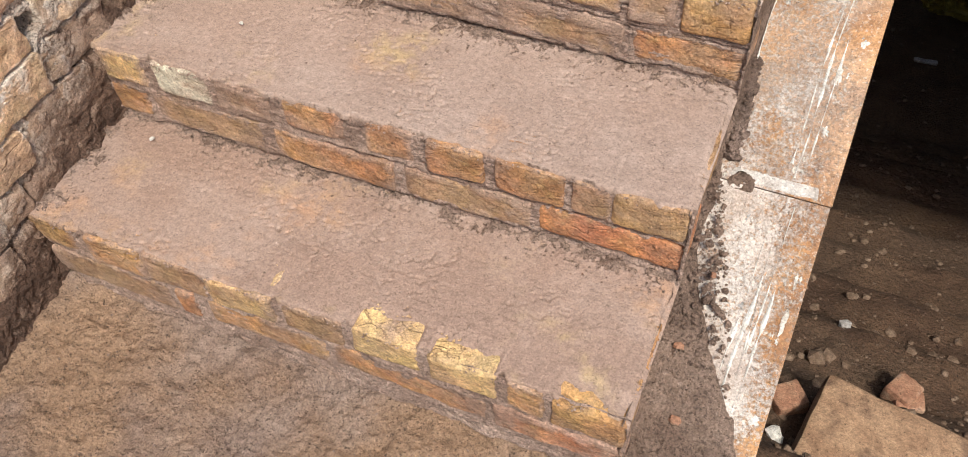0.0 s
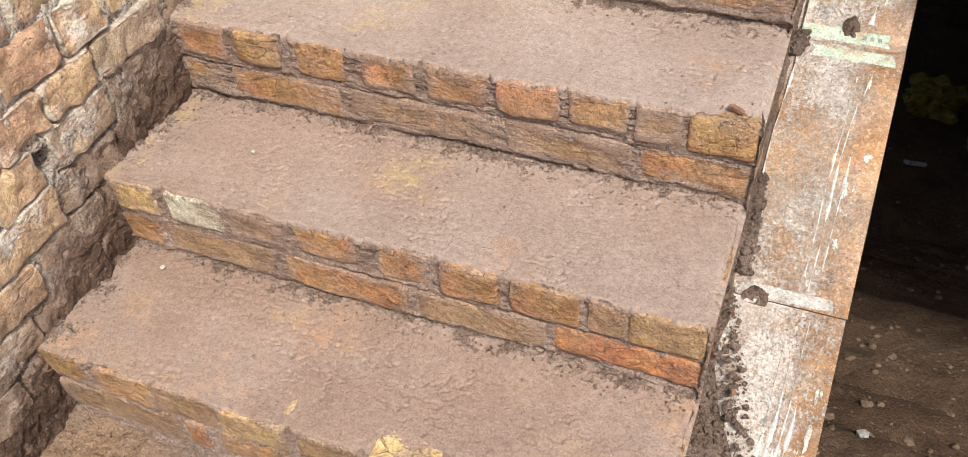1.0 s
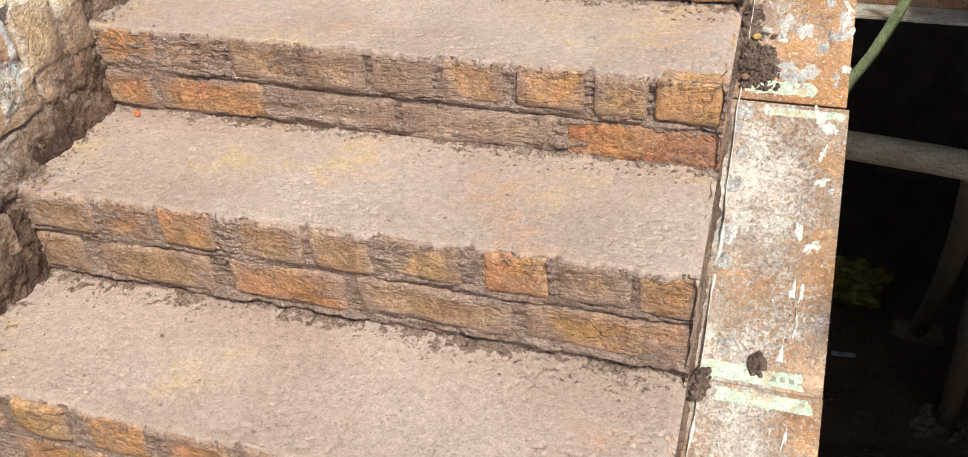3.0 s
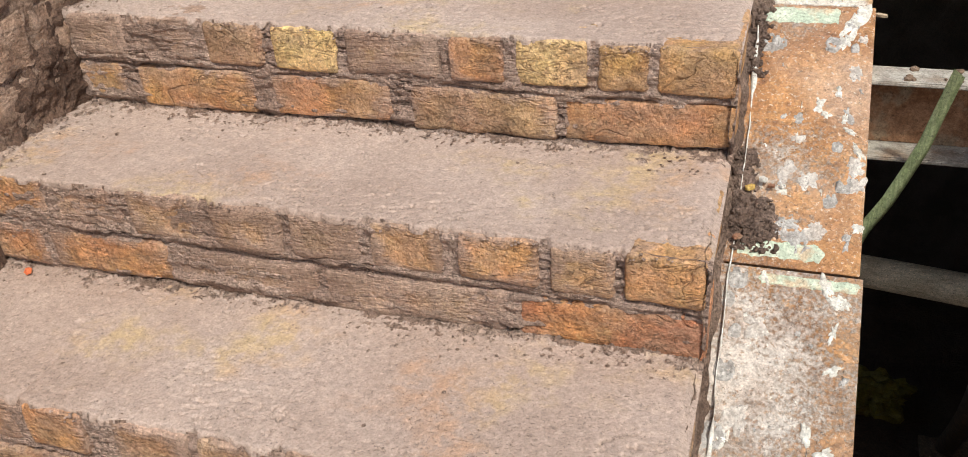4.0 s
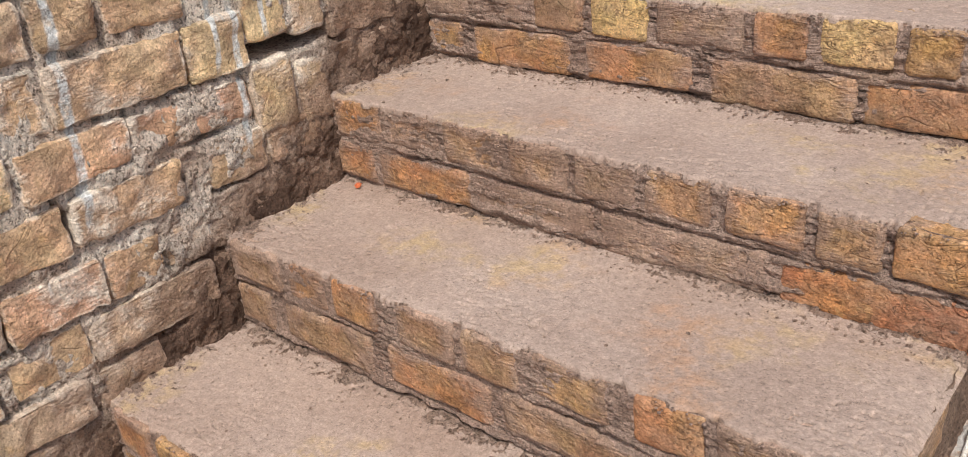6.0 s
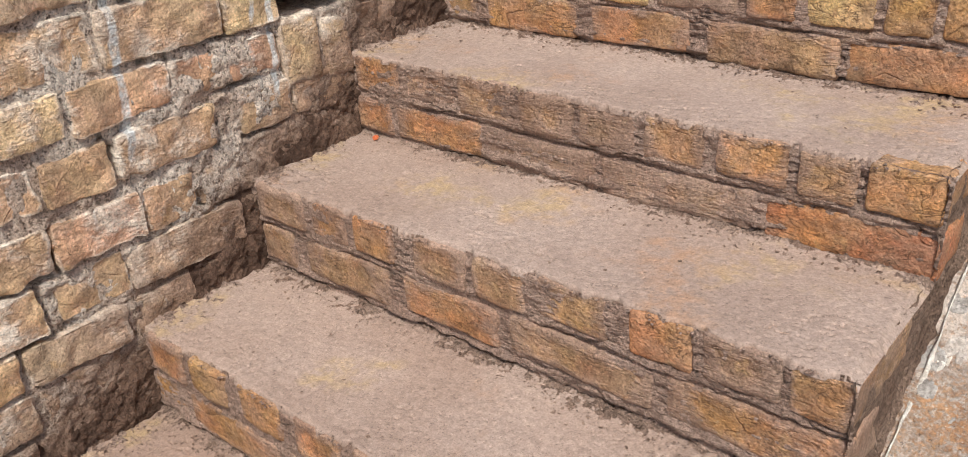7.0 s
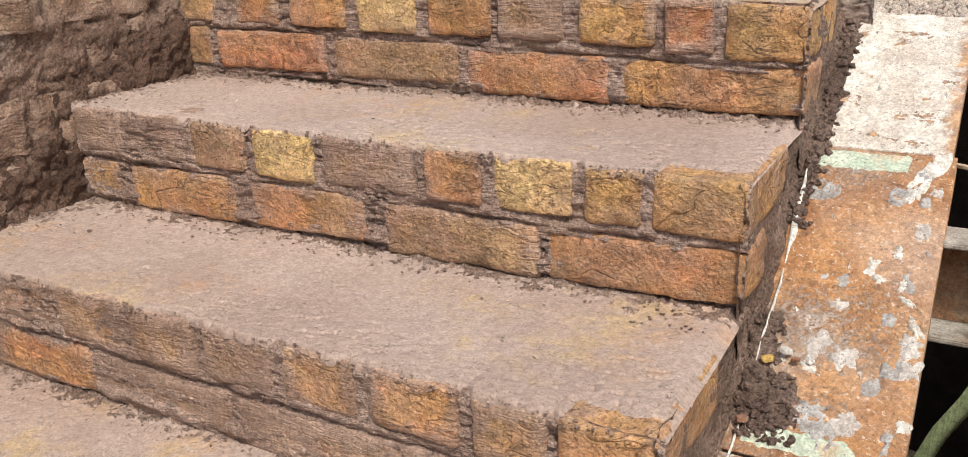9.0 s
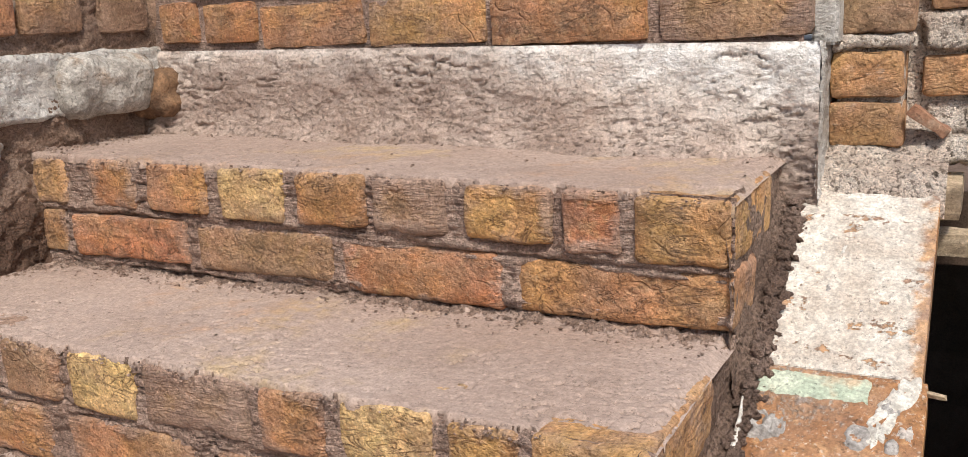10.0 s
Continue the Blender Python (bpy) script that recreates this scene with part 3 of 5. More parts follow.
def tube(name, path, radius, mat, parent=None, label="", sides=12, wob=0.08, seed=0, taper=0.0):
    """A round, uneven bar along a path."""
    path = np.array(path, float)
    k = max(2, int(len(path)))
    t = np.gradient(path, axis=0)
    t /= np.linalg.norm(t, axis=1, keepdims=True)
    ref = np.array((0.0, 0.0, 1.0)) if abs(t[0][2]) < 0.8 else np.array((1.0, 0, 0))
    a = np.cross(t, ref)
    a /= np.linalg.norm(a, axis=1, keepdims=True)
    b = np.cross(t, a)
    ang = np.linspace(0, 2 * np.pi, sides, endpoint=False)
    ring = np.cos(ang)[None, :, None] * a[:, None, :] + np.sin(ang)[None, :, None] * b[:, None, :]
    q = path[:, None, :] + ring * radius
    r = radius * (1 + wob * fbm(q + seed, 1.2 / radius * 0.35, 3)) * (1 - taper * np.linspace(0, 1, k))[:, None]
    P = path[:, None, :] + ring * r[..., None]
    faces = []
    for i in range(k - 1):
        for j in range(sides):
            faces.append((i * sides + j, i * sides + (j + 1) % sides, (i + 1) * sides + (j + 1) % sides, (i + 1) * sides + j))
    faces.append(tuple(range(sides - 1, -1, -1)))
    faces.append(tuple((k - 1) * sides + j for j in range(sides)))
    return from_arrays(name, P.reshape(-1, 3), faces, mat, parent, True, label)


def ico(sub=1):
    bm = bmesh.new()
    bmesh.ops.create_icosphere(bm, subdivisions=sub, radius=1.0)
    v = np.array([x.co for x in bm.verts])
    bm.verts.index_update()
    f = [[x.index for x in fc.verts] for fc in bm.faces]
    bm.free()
    return v, f


ICO1, ICO2 = ico(1), ico(2)


def clump(name, spots, mat, kind_="", parent=None, label="", fine=False, rough=0.35, seed=0):
    """Many small uneven lumps in one mesh; spots: rows of x, y, z, size, flatness."""
    v0, f0 = ICO2 if fine else ICO1
    rs = np.random.RandomState(seed)
    vs, fs = [], []
    for k, (x, y, z, r, flat) in enumerate(spots):
        sc = r * (0.7 + 0.6 * rs.rand(3)) * np.array((1, 1, flat))
        p = v0 * (1 + rough * fbm(v0 + rs.rand(3) * 40, 1.4, 2))[:, None] * sc
        a = rs.rand() * 6.28
        c, s = math.cos(a), math.sin(a)
        p = p @ np.array(((c, s, 0), (-s, c, 0), (0, 0, 1)))
        vs.append(p + np.array((x, y, z)))
        fs += [[i + k * len(v0) for i in f] for f in f0]
    ob = from_arrays(name, np.concatenate(vs), fs, mat, parent, fine, label)
    if kind_:
        tagged(ob, kind=kind_)
    return ob


def stone(name, centre, size, mat, seed, label, category="stone", group=""):
    """A single broken stone or shard."""
    v0, f0 = ICO1
    rs = np.random.RandomState(seed)
    q = np.sign(v0) * np.abs(v0) ** 0.6
    p = q * (1 + 0.55 * fbm(v0 + rs.rand(3) * 40, 1.3, 2))[:, None] * np.array(size) / 2
    ob = from_arrays(name, p, f0, mat, None, False)
    ob.matrix_basis = pose(*centre, rs.uniform(-12, 12), rs.uniform(-12, 12), rs.uniform(0, 180))
    return tagged(ob, label, category, group)


# ---- plan ----
GOING, X0, X1 = 0.28, -0.13, 1.0
TOPS = {1: (0.150, 0.160), 2: (0.326, 0.333), 3: (0.499, 0.508), 4: (0.679, 0.697), 5: (0.851, 0.848), 6: (1.014, 1.012), 7: (1.196, 1.172)}
FLOOR_Z = -0.055


def top_z(i, x):
    if i == 0:
        return FLOOR_Z + 0 * x
    l, r = TOPS[i]
    return l + (r - l) * (x + 0.115) / 1.115


def plate_z(y):
    return 0.6 * y - 0.07


# ---- ground and the pit beside the stair ----
def ground_sheet():
    xs = np.concatenate([np.array((-40, -12, -4, -1.5, -0.7)), np.arange(-0.5, 1.26, 0.0045)])
    ys = np.concatenate([np.array((-40, -12, -4, -1.8, -1.0)), np.arange(-0.7, 0.06, 0.0045)])
    X, Y = np.meshgrid(xs, ys, indexing="ij")
    P = np.stack([X, Y, np.full_like(X, FLOOR_Z)], -1)
    near = ((X > -0.6) & (X < 1.4) & (Y > -0.9))
    P[..., 2] += near * (fbm(P, 9, 4) * 0.014 + fbm(P + 5, 38, 4) * 0.013 + fbm(P + 8, 130, 2) * 0.005)
    P[..., 2] += near * 0.035 * smooth01(0.10, -0.13, X) * (0.6 + 0.4 * fbm(P, 20, 2)) * smooth01(-0.35, 0.0, Y)
    P[..., 2] += near * 0.012 * smooth01(-0.07, 0.03, Y)
    return tagged(sheet("ground", P, M_GROUND), "trampled reddish brown mud in front of the stair", "ground", kind="structure")


ground_sheet()


def far_ground():
    """The site round the pit."""
    bm = bmesh.new()
    for x0, x1, y0, y1 in ((-40, X0 - 0.25, 0.06, 40), (2.9, 40, 0.06, 40), (X0 - 0.25, 2.9, 5.6, 40), (1.2555, 40, -40, 0.06)):
        q = [bm.verts.new((x, y, FLOOR_Z - 0.01)) for x, y in ((x0, y0), (x1, y0), (x1, y1), (x0, y1))]
        bm.faces.new(q)
    return tagged(part("ground", bm, M_GROUND), "bare brown earth of the building site", "ground", kind="structure")


far_ground()


def pit_height(X, Y):
    s = (Y - 0.05) / 0.28
    stepz = -0.10 - 0.166 * (np.floor(s) + smooth01(0.55, 1.0, s - np.floor(s)))
    Z = np.maximum(0.55 * stepz + 0.45 * (-0.15 - 0.6 * Y), -1.87)
    P = np.stack([X, Y, Z], -1)
    return Z + fbm(P, 3.5, 3) * 0.03 + fbm(P, 12, 5) * 0.022 + fbm(P + 5, 40, 3) * 0.008


def pit_z(x, y):
    return float(pit_height(np.array([x]), np.array([y]))[0])


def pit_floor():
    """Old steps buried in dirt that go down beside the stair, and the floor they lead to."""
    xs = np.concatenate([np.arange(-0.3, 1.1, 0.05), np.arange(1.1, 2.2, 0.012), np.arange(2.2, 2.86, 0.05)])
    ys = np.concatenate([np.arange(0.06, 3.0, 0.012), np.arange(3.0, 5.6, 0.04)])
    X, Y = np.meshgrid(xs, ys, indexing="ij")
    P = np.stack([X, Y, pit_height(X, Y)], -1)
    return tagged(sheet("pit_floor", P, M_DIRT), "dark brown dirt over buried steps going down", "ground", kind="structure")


pit_floor()


def plain_wall(name, x0, x1, y0, y1, z0, z1, label, mat=M_DARKWALL, category="wall"):
    return tagged(part(name, box_bm(x0, x1, y0, y1, z0, z1), mat), label, category, kind="structure")


# assumed walls, added to close the pit off from daylight
plain_wall("wall_east", 2.85, 3.05, 0.75, 5.6, -2.0, 1.05, "assumed dark brown wall closing off the pit from daylight")
plain_wall("wall_north", X0, 2.85, 5.4, 5.6, -2.0, 1.05, "assumed dark brown back wall closing off the pit")
plain_wall("wall_west", X0 - 0.30, X0 - 0.10, 0.3, 5.6, -2.0, -0.06, "assumed dark brown wall under the stair")
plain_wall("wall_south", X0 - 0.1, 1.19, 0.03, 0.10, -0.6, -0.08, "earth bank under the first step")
# both slabs are added out of view to block the sky over the pit
plain_wall("ceiling", 1.42, 2.85, 0.72, 5.4, 0.925, 1.05, "unseen slab added to keep the pit dark", M_DARKWALL, "ceiling")
plain_wall("ceiling", X0, 1.415, 2.40, 5.4, 0.925, 1.05, "unseen slab added behind the landing to shade the pit", M_DARKWALL, "ceiling")

# ---- the stair ----
COL = {"y": (0.44, 0.238, 0.088), "p": (0.57, 0.385, 0.165), "o": (0.42, 0.205, 0.08), "r": (0.44, 0.18, 0.072), "b": (0.32, 0.19, 0.10),
       "m": (0.30, 0.19, 0.12), "w": (0.60, 0.56, 0.44)}
HEADERS = {
    1: "-.142,-.044,y5 -.009,.111,y5 .115,.24,b6 .246,.383,p6 .396,.514,b6 .531,.655,p8 .669,.789,p9 .804,.87,y5 .88,1.0,y8",
    2: "-.124,-.022,p4 -.001,.119,w6 .132,.249,m2 .272,.398,o5 .434,.528,o5 .553,.657,o7 .676,.796,o7 .807,.873,b5 .876,1.0,y7",
    3: "-.112,-.005,o4 .02,.117,y8 .15,.258,y7 .29,.397,o4 .419,.535,o4 .551,.667,r5 .682,.789,y5 .798,.877,b3 .886,1.0,y9",
    4: "-.112,.019,b4 .038,.133,o4 .15,.247,o6 .293,.405,b4 .416,.519,b5 .539,.662,y4 .694,.797,o8 .806,.914,m2 .923,1.002,y5",
    5: "-.118,.005,o4 .012,.145,m2 .158,.281,b4 .298,.412,b2 .423,.533,m2 .548,.653,y3 .675,.785,o4 .80,.885,y4 .898,1.0,y8",
    6: "-.118,-.004,m1 .009,.127,m1 .151,.258,b7 .275,.39,p9 .404,.56,m1 .575,.665,o6 .681,.79,p8 .803,.879,y6 .891,1.002,y8",
    7: "-.13,-.052,y6 .002,.106,o5 .134,.252,o8 .279,.393,p9 .416,.532,o7 .541,.652,b3 .678,.795,y6 .807,.878,r4 .894,1.002,y9"}
STRETCHERS = {
    1: "-.129,.144,b6 .158,.199,r7 .226,.469,y5 .479,.77,o5 .781,1.0,r4",
    2: "-.124,-.039,o7 -.028,.215,b5 .24,.483,o5 .501,.739,b5 .75,1.0,r9",
    3: "-.12,-.027,o4 -.007,.234,o5 .255,.545,b3 .566,.795,b3 .811,1.002,o6",
    4: "-.117,-.023,b5 .008,.226,b5 .261,.466,o5 .487,.739,b4 .758,1.004,o4",
    5: "-.122,-.02,o4 -.014,.21,o5 .222,.458,m2 .47,.74,m2 .756,1.003,r9",
    6: "-.128,-.03,y4 .002,.228,o6 .263,.476,o6 .507,.744,b6 .754,1.003,o9",
    7: "-.128,-.07,y6 -.047,.204,r7 .22,.47,b7 .483,.726,r7 .743,1.003,o9"}


def bricks_of(text):
    for item in text.split():
        a, b, c = item.split(",")
        yield float(a), float(b), c[0], int(c[1:]) / 10


def tint(letter, bare, rs):
    c = np.array(COL[letter]) * rs.uniform(1.02, 1.28)
    return (*[float(v) for v in np.clip(c, 0, 1)], bare)


def dull(letter, bare, rs):
    """Old weathered brick of the wall."""
    c = tint(letter, bare, rs)
    return (*[0.70 * a + 0.30 * b for a, b in zip(c[:3], (0.76, 0.61, 0.48))], bare * 0.60)


stair = tagged(new("staircase"), "brick staircase laid in wet brown mud mortar", "staircase")


def step(i):
    rs = np.random.RandomState(100 + i)
    face = (i - 1) * GOING
    back = face + GOING + 0.03
    # body under the mud
    zl, zr = TOPS[i]
    bm = bmesh.new()
    y0, y1 = face + 0.06, face + GOING + (0.05 if i < 7 else 0.0)
    low0, low1 = plate_z(y0) + 0.012, plate_z(y1) + 0.012
    if i == 1:
        low0, low1 = -0.06, plate_z(y1) + 0.012
    ring = []
    for x, z in ((X0 + 0.004, zl), (X1 - 0.02, zr)):
        ring.append([bm.verts.new(c) for c in ((x, y0, low0), (x, y1, low1), (x, y1, z - 0.012), (x, y0, z - 0.012))])
    a, b = ring
    bm.faces.new(a[::-1])
    bm.faces.new(b)
    for k in range(4):
        bm.faces.new((a[k], a[(k + 1) % 4], b[(k + 1) % 4], b[k]))
    bmesh.ops.recalc_face_normals(bm, faces=bm.faces[:])
    body = part("step", bm, M_LUMP, stair)

    # tread with a rounded, ragged nose, notched at the joints of the header course
    heads = list(bricks_of(HEADERS[i]))
    xs = np.arange(X0 - 0.002, X1 + 0.0035, 0.0024)
    prof = np.concatenate([np.array((-0.008, -0.004)), np.linspace(0.0, 0.006, 4)[1:], np.arange(0.008, GOING + 0.035, 0.0026)])
    U, V = np.meshgrid(xs, prof, indexing="ij")
    line = np.stack([U, np.full_like(U, i * 3.7), np.zeros_like(U)], -1)
    edge = fbm(line, 16, 5) * 0.007 + 0.002 - 0.009 * np.maximum(0, fbm(line + 5.1, 40, 3))
    notch, seam, bared = np.zeros_like(U), np.zeros_like(U), np.zeros_like(U)
    for (a0, a1, c, bare), (b0, b1, c2, bare2) in zip(heads[:-1], heads[1:]):
        xj, size = (a1 + b0) / 2 + rs.uniform(-0.003, 0.003), rs.uniform(0.0, 1.0)
        notch += size * np.exp(-((U - xj - 0.15 * (V - 0.01) * rs.uniform(-1, 1)) / (0.004 + 0.003 * size)) ** 2)
        seam += rs.uniform(0, 1) * np.exp(-((U - xj - 0.01 * fbm(np.stack([V, U * 0 + xj, U * 0], -1), 14, 2)) / 0.0028) ** 2)
    for a0, a1, c, bare in heads:
        if bare >= 0.8 and (i == 1 or a1 > 0.97):
            bared += smooth01(a0, a0 + 0.01, U) * smooth01(a1, a1 - 0.01, U)
    edge += 0.009 * notch
    zt = top_z(i, U)
    Y = face + 0.004 + edge * np.exp(-np.maximum(V, 0) / 0.02) + np.maximum(V, 0)
    r = 0.0055
    drop = np.where(V < 0, V - 0.0045, -np.maximum(0, r - np.sqrt(np.maximum(r * r - np.maximum(r - V, 0) ** 2, 0))) * 0.9)
    P = np.stack([U, Y, zt + drop], -1)
    w = np.clip(V / 0.02, 0, 1)
    q = P + i * 3.3
    dz = fbm(P + i, 4.5, 3) * 0.006 + fbm(P + 3 + i, 24, 3) * 0.0012 + fbm(P * np.array((1, 2.0, 1)) + i, 70, 3) * 0.0006 + fbm(q, 170, 2) * 0.0006
    dz += 0.007 * np.minimum(0, fbm(P * np.array((1, 2, 1)) + 31 + i, 34, 3) + 0.25) * smooth01(0.08, 0.0, V)
    # short tears where the trowel dragged the mud
    tear = fbm(P * np.array((1, 2.8, 1)) + 13 + i, 26, 3)
    dz -= 0.007 * np.exp(-(tear / 0.030) ** 2) * smooth01(0.06, 0.26, fbm(q + 40, 9, 3))
    dz -= 0.005 * np.clip(notch, 0, 1) * np.exp(-np.maximum(V, 0) / 0.022) + 0.0011 * seam * smooth01(0.24, 0.10, V)
    P[..., 2] += dz * (0.35 + 0.65 * w)
    P[..., 2] -= 0.0085 * bared * smooth01(0.060, 0.012, V + 0.020 * fbm(q, 16, 3))
    # loose crumbs swept up against the next riser and the wall
    near = np.maximum(1 - (GOING - V) / 0.034, (0.85 - (U - X0) / 0.050) * w)
    isl = 1.1 * near + fbm(q, 34, 2) * 1.1 + fbm(q, 105, 3) * 1.6 - 0.62
    crumb = np.clip(isl, 0, 1.1)
    P[..., 2] += 0.0065 * crumb * (0.75 + 0.7 * fbm(q + 9, 170, 2))
    P[..., 2] -= 0.010 * smooth01(X1 - 0.014, X1 + 0.004, U)
    P[..., 1] += fbm(P + 21, 55, 2) * 0.002 * (V < 0.004)
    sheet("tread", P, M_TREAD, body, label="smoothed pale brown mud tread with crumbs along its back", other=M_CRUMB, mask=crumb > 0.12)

    # mud in and over the joints of the riser
    zs = np.linspace(0, 1, 92)
    U, V = np.meshgrid(xs, zs, indexing="ij")
    z0 = (top_z(i - 1, U) if i > 1 else FLOOR_Z + 0 * U) - 0.012
    z1 = top_z(i, U) - 0.004
    Z = z0 + (z1 - z0) * V
    P = np.stack([U, np.full_like(U, face), Z], -1)
    ridge = fbm(P * np.array((1, 1, 7.5)) + i * 2.3, 11, 4)
    bulk = fbm(P + i * 5.1, 13, 3)
    d = 0.0036 - 0.0045 * ridge - 0.0040 * bulk - 0.003 * fbm(P * np.array((1, 1, 3.0)) + i, 60, 3) - 0.003 * fbm(P, 125, 2)
    # trowel cracks, drawn out sideways
    crack = fbm(P * np.array((1, 1, 6.0)) + 7 + i, 13, 4)
    d += 0.008 * np.exp(-(crack / 0.045) ** 2) * smooth01(-0.1, 0.25, fbm(P + 15, 8, 2))
    hz = z1 - Z - 0.006
    d += 0.007 * smooth01(0.008, -0.006, hz)
    bed = np.clip(0.55 + 1.7 * fbm(P + 2, 12, 2), 0, 1)
    wob = 0.005 * fbm(P, 9, 2)
    d += 0.008 * np.exp(-((hz - 0.079 - wob) / 0.0026) ** 2) * bed
    d -= 0.004 * np.exp(-((hz - 0.068 - wob) / 0.005) ** 2) * bed
    foot = Z - z0 - 0.012 - 0.006 * fbm(P + 6, 20, 3)
    d += 0.010 * np.exp(-((foot - 0.005) / 0.0045) ** 2) * np.clip(0.6 + 1.5 * fbm(P + 8, 10, 2), 0, 1)
    d -= 0.009 * np.exp(-((foot - 0.019) / 0.008) ** 2) * np.clip(0.5 + 1.2 * fbm(P, 26, 3), 0, 1.3)
    # the mud lies further back behind bricks that were wiped clean
    for course, top, low in ((heads, 0.0, 0.075), (list(bricks_of(STRETCHERS[i])), 0.084, 0.158)):
        for a0, a1, c, bare in course:
            if bare >= 0.5:
                d += 0.008 * bare * smooth01(a0, a0 + 0.010, U) * smooth01(a1, a1 - 0.010, U) * smooth01(top, top + 0.010, hz) * smooth01(low, low - 0.008, hz)
    P[..., 1] += d
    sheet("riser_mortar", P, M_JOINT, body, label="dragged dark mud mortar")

    # right flank of the step
    ys = np.arange(face - 0.002, face + GOING + 0.012, 0.006)
    U, V = np.meshgrid(ys, np.linspace(0, 1, 48), indexing="ij")
    lo = plate_z(U) - 0.004 if i > 1 else np.maximum(plate_z(U) - 0.004, FLOOR_Z - 0.02)
    hi = zr - 0.004 + 0 * U
    P = np.stack([np.full_like(U, X1 - 0.001), U, lo + (hi - lo) * V], -1)
    P[..., 0] += fbm(P + i, 16, 4) * 0.008 + fbm(P, 60, 3) * 0.004 + 0.012 * smooth01(0.03, 0.0, P[..., 2] - lo) - 0.006 * smooth01(0.012, 0.0, hi - P[..., 2])
    sheet("flank", P, M_LUMP, body, label="rough mud side of the step")

    # bricks
    k = 0
    for x0, x1, c, bare in bricks_of(HEADERS[i]):
        h = rs.uniform(0.069, 0.076)
        xm = (x0 + x1) / 2
        z = top_z(i, xm) - 0.003 - h / 2 - rs.uniform(0, 0.003)
        yo = rs.uniform(-0.004, 0.003) + (0.002 if c == "m" else -0.001)
        deep = 0.20 if x1 > 0.97 else 0.08
        block("brick", (x1 - x0, deep, h), (xm, face + yo + deep / 2, z), M_BRICK, i * 40 + k, body, tint(c, bare, rs), rs.uniform(-1.2, 1.2), rs.uniform(-1.2, 1.2),
              radius=rs.uniform(0.006, 0.010), cell=0.006, amp=0.0040, scale=26.0)
        k += 1
    for x0, x1, c, bare in bricks_of(STRETCHERS[i]):
        h = rs.uniform(0.066, 0.073)
        xm = (x0 + x1) / 2
        z = top_z(i, xm) - 0.090 - h / 2
        yo = rs.uniform(-0.003, 0.004) + (0.002 if c == "m" else 0.0)
        block("brick", (x1 - x0, 0.11, h), (xm, face + yo + 0.055, z), M_BRICK, i * 40 + 20 + k, body, tint(c, bare, rs), rs.uniform(-0.8, 0.8), rs.uniform(-1, 1),
              radius=rs.uniform(0.006, 0.010), cell=0.006, amp=0.0040, scale=26.0)
        k += 1


for i in range(1, 8):
    step(i)


# ---- left wall ----
# courses: bottom and top, then each brick from y to y with its colour and how bare it is
WALL_ROWS = (
    (1.235, 1.31, ".36,.60,b4 .62,.84,o5 .86,.97,y5 .99,1.22,o4 1.24,1.33,b4"),
    (1.148, 1.225, ".42,.53,y5 .55,.78,o5 .80,.95,b5 .97,1.06,p6 1.075,1.14,y5 1.16,1.38,b3 1.40,1.60,b2"),
    (1.064, 1.138, ".38,.61,b6 .626,.716,y6 .735,.86,o6 1.155,1.30,b4 1.32,1.54,b2 1.56,1.66,b2"),
    (0.958, 1.042, ".40,.61,y4 .62,.843,y6 .855,.962,p6 1.15,1.32,o4 1.34,1.52,b2"),
    (0.868, 0.936, ".32,.53,p4 .545,.717,o7 .727,.95,r5 1.145,1.30,b2"),
    (0.770, 0.838, ".25,.46,o5 .47,.582,y8 .60,.79,y6 .85,.962,y4 .975,1.108,y6"),
    (0.664, 0.735, ".08,.23,r6 .245,.455,y6 .465,.615,r5 .627,.725,o6 .735,.94,b2"),
    (0.572, 0.648, "-.05,.155,o6 .17,.302,r7 .315,.412,y5 .447,.565,y6 .575,.805,b4"),
    (0.488, 0.556, "-.12,.10,y6 .11,.222,o7 .232,.352,y6 .365,.545,b4 .56,.68,b2"),
    (0.402, 0.476, "-.2,.05,r6 .06,.162,y8 .21,.36,b4 .375,.52,b2"),
    (0.315, 0.388, "-.30,-.06,o5 -.045,.17,y5 .18,.34,b2"),
    (0.228, 0.300, "-.40,-.17,b5 -.155,.07,o5 .08,.26,b2"),
    (0.142, 0.214, "-.30,-.20,y5 -.185,.02,b4 .03,.15,b2"),
    (0.055, 0.128, "-.42,-.20,o4 -.18,-.06,b3"),
    (-0.03, 0.042, "-.36,-.27,y4 -.25,-.05,b2"))


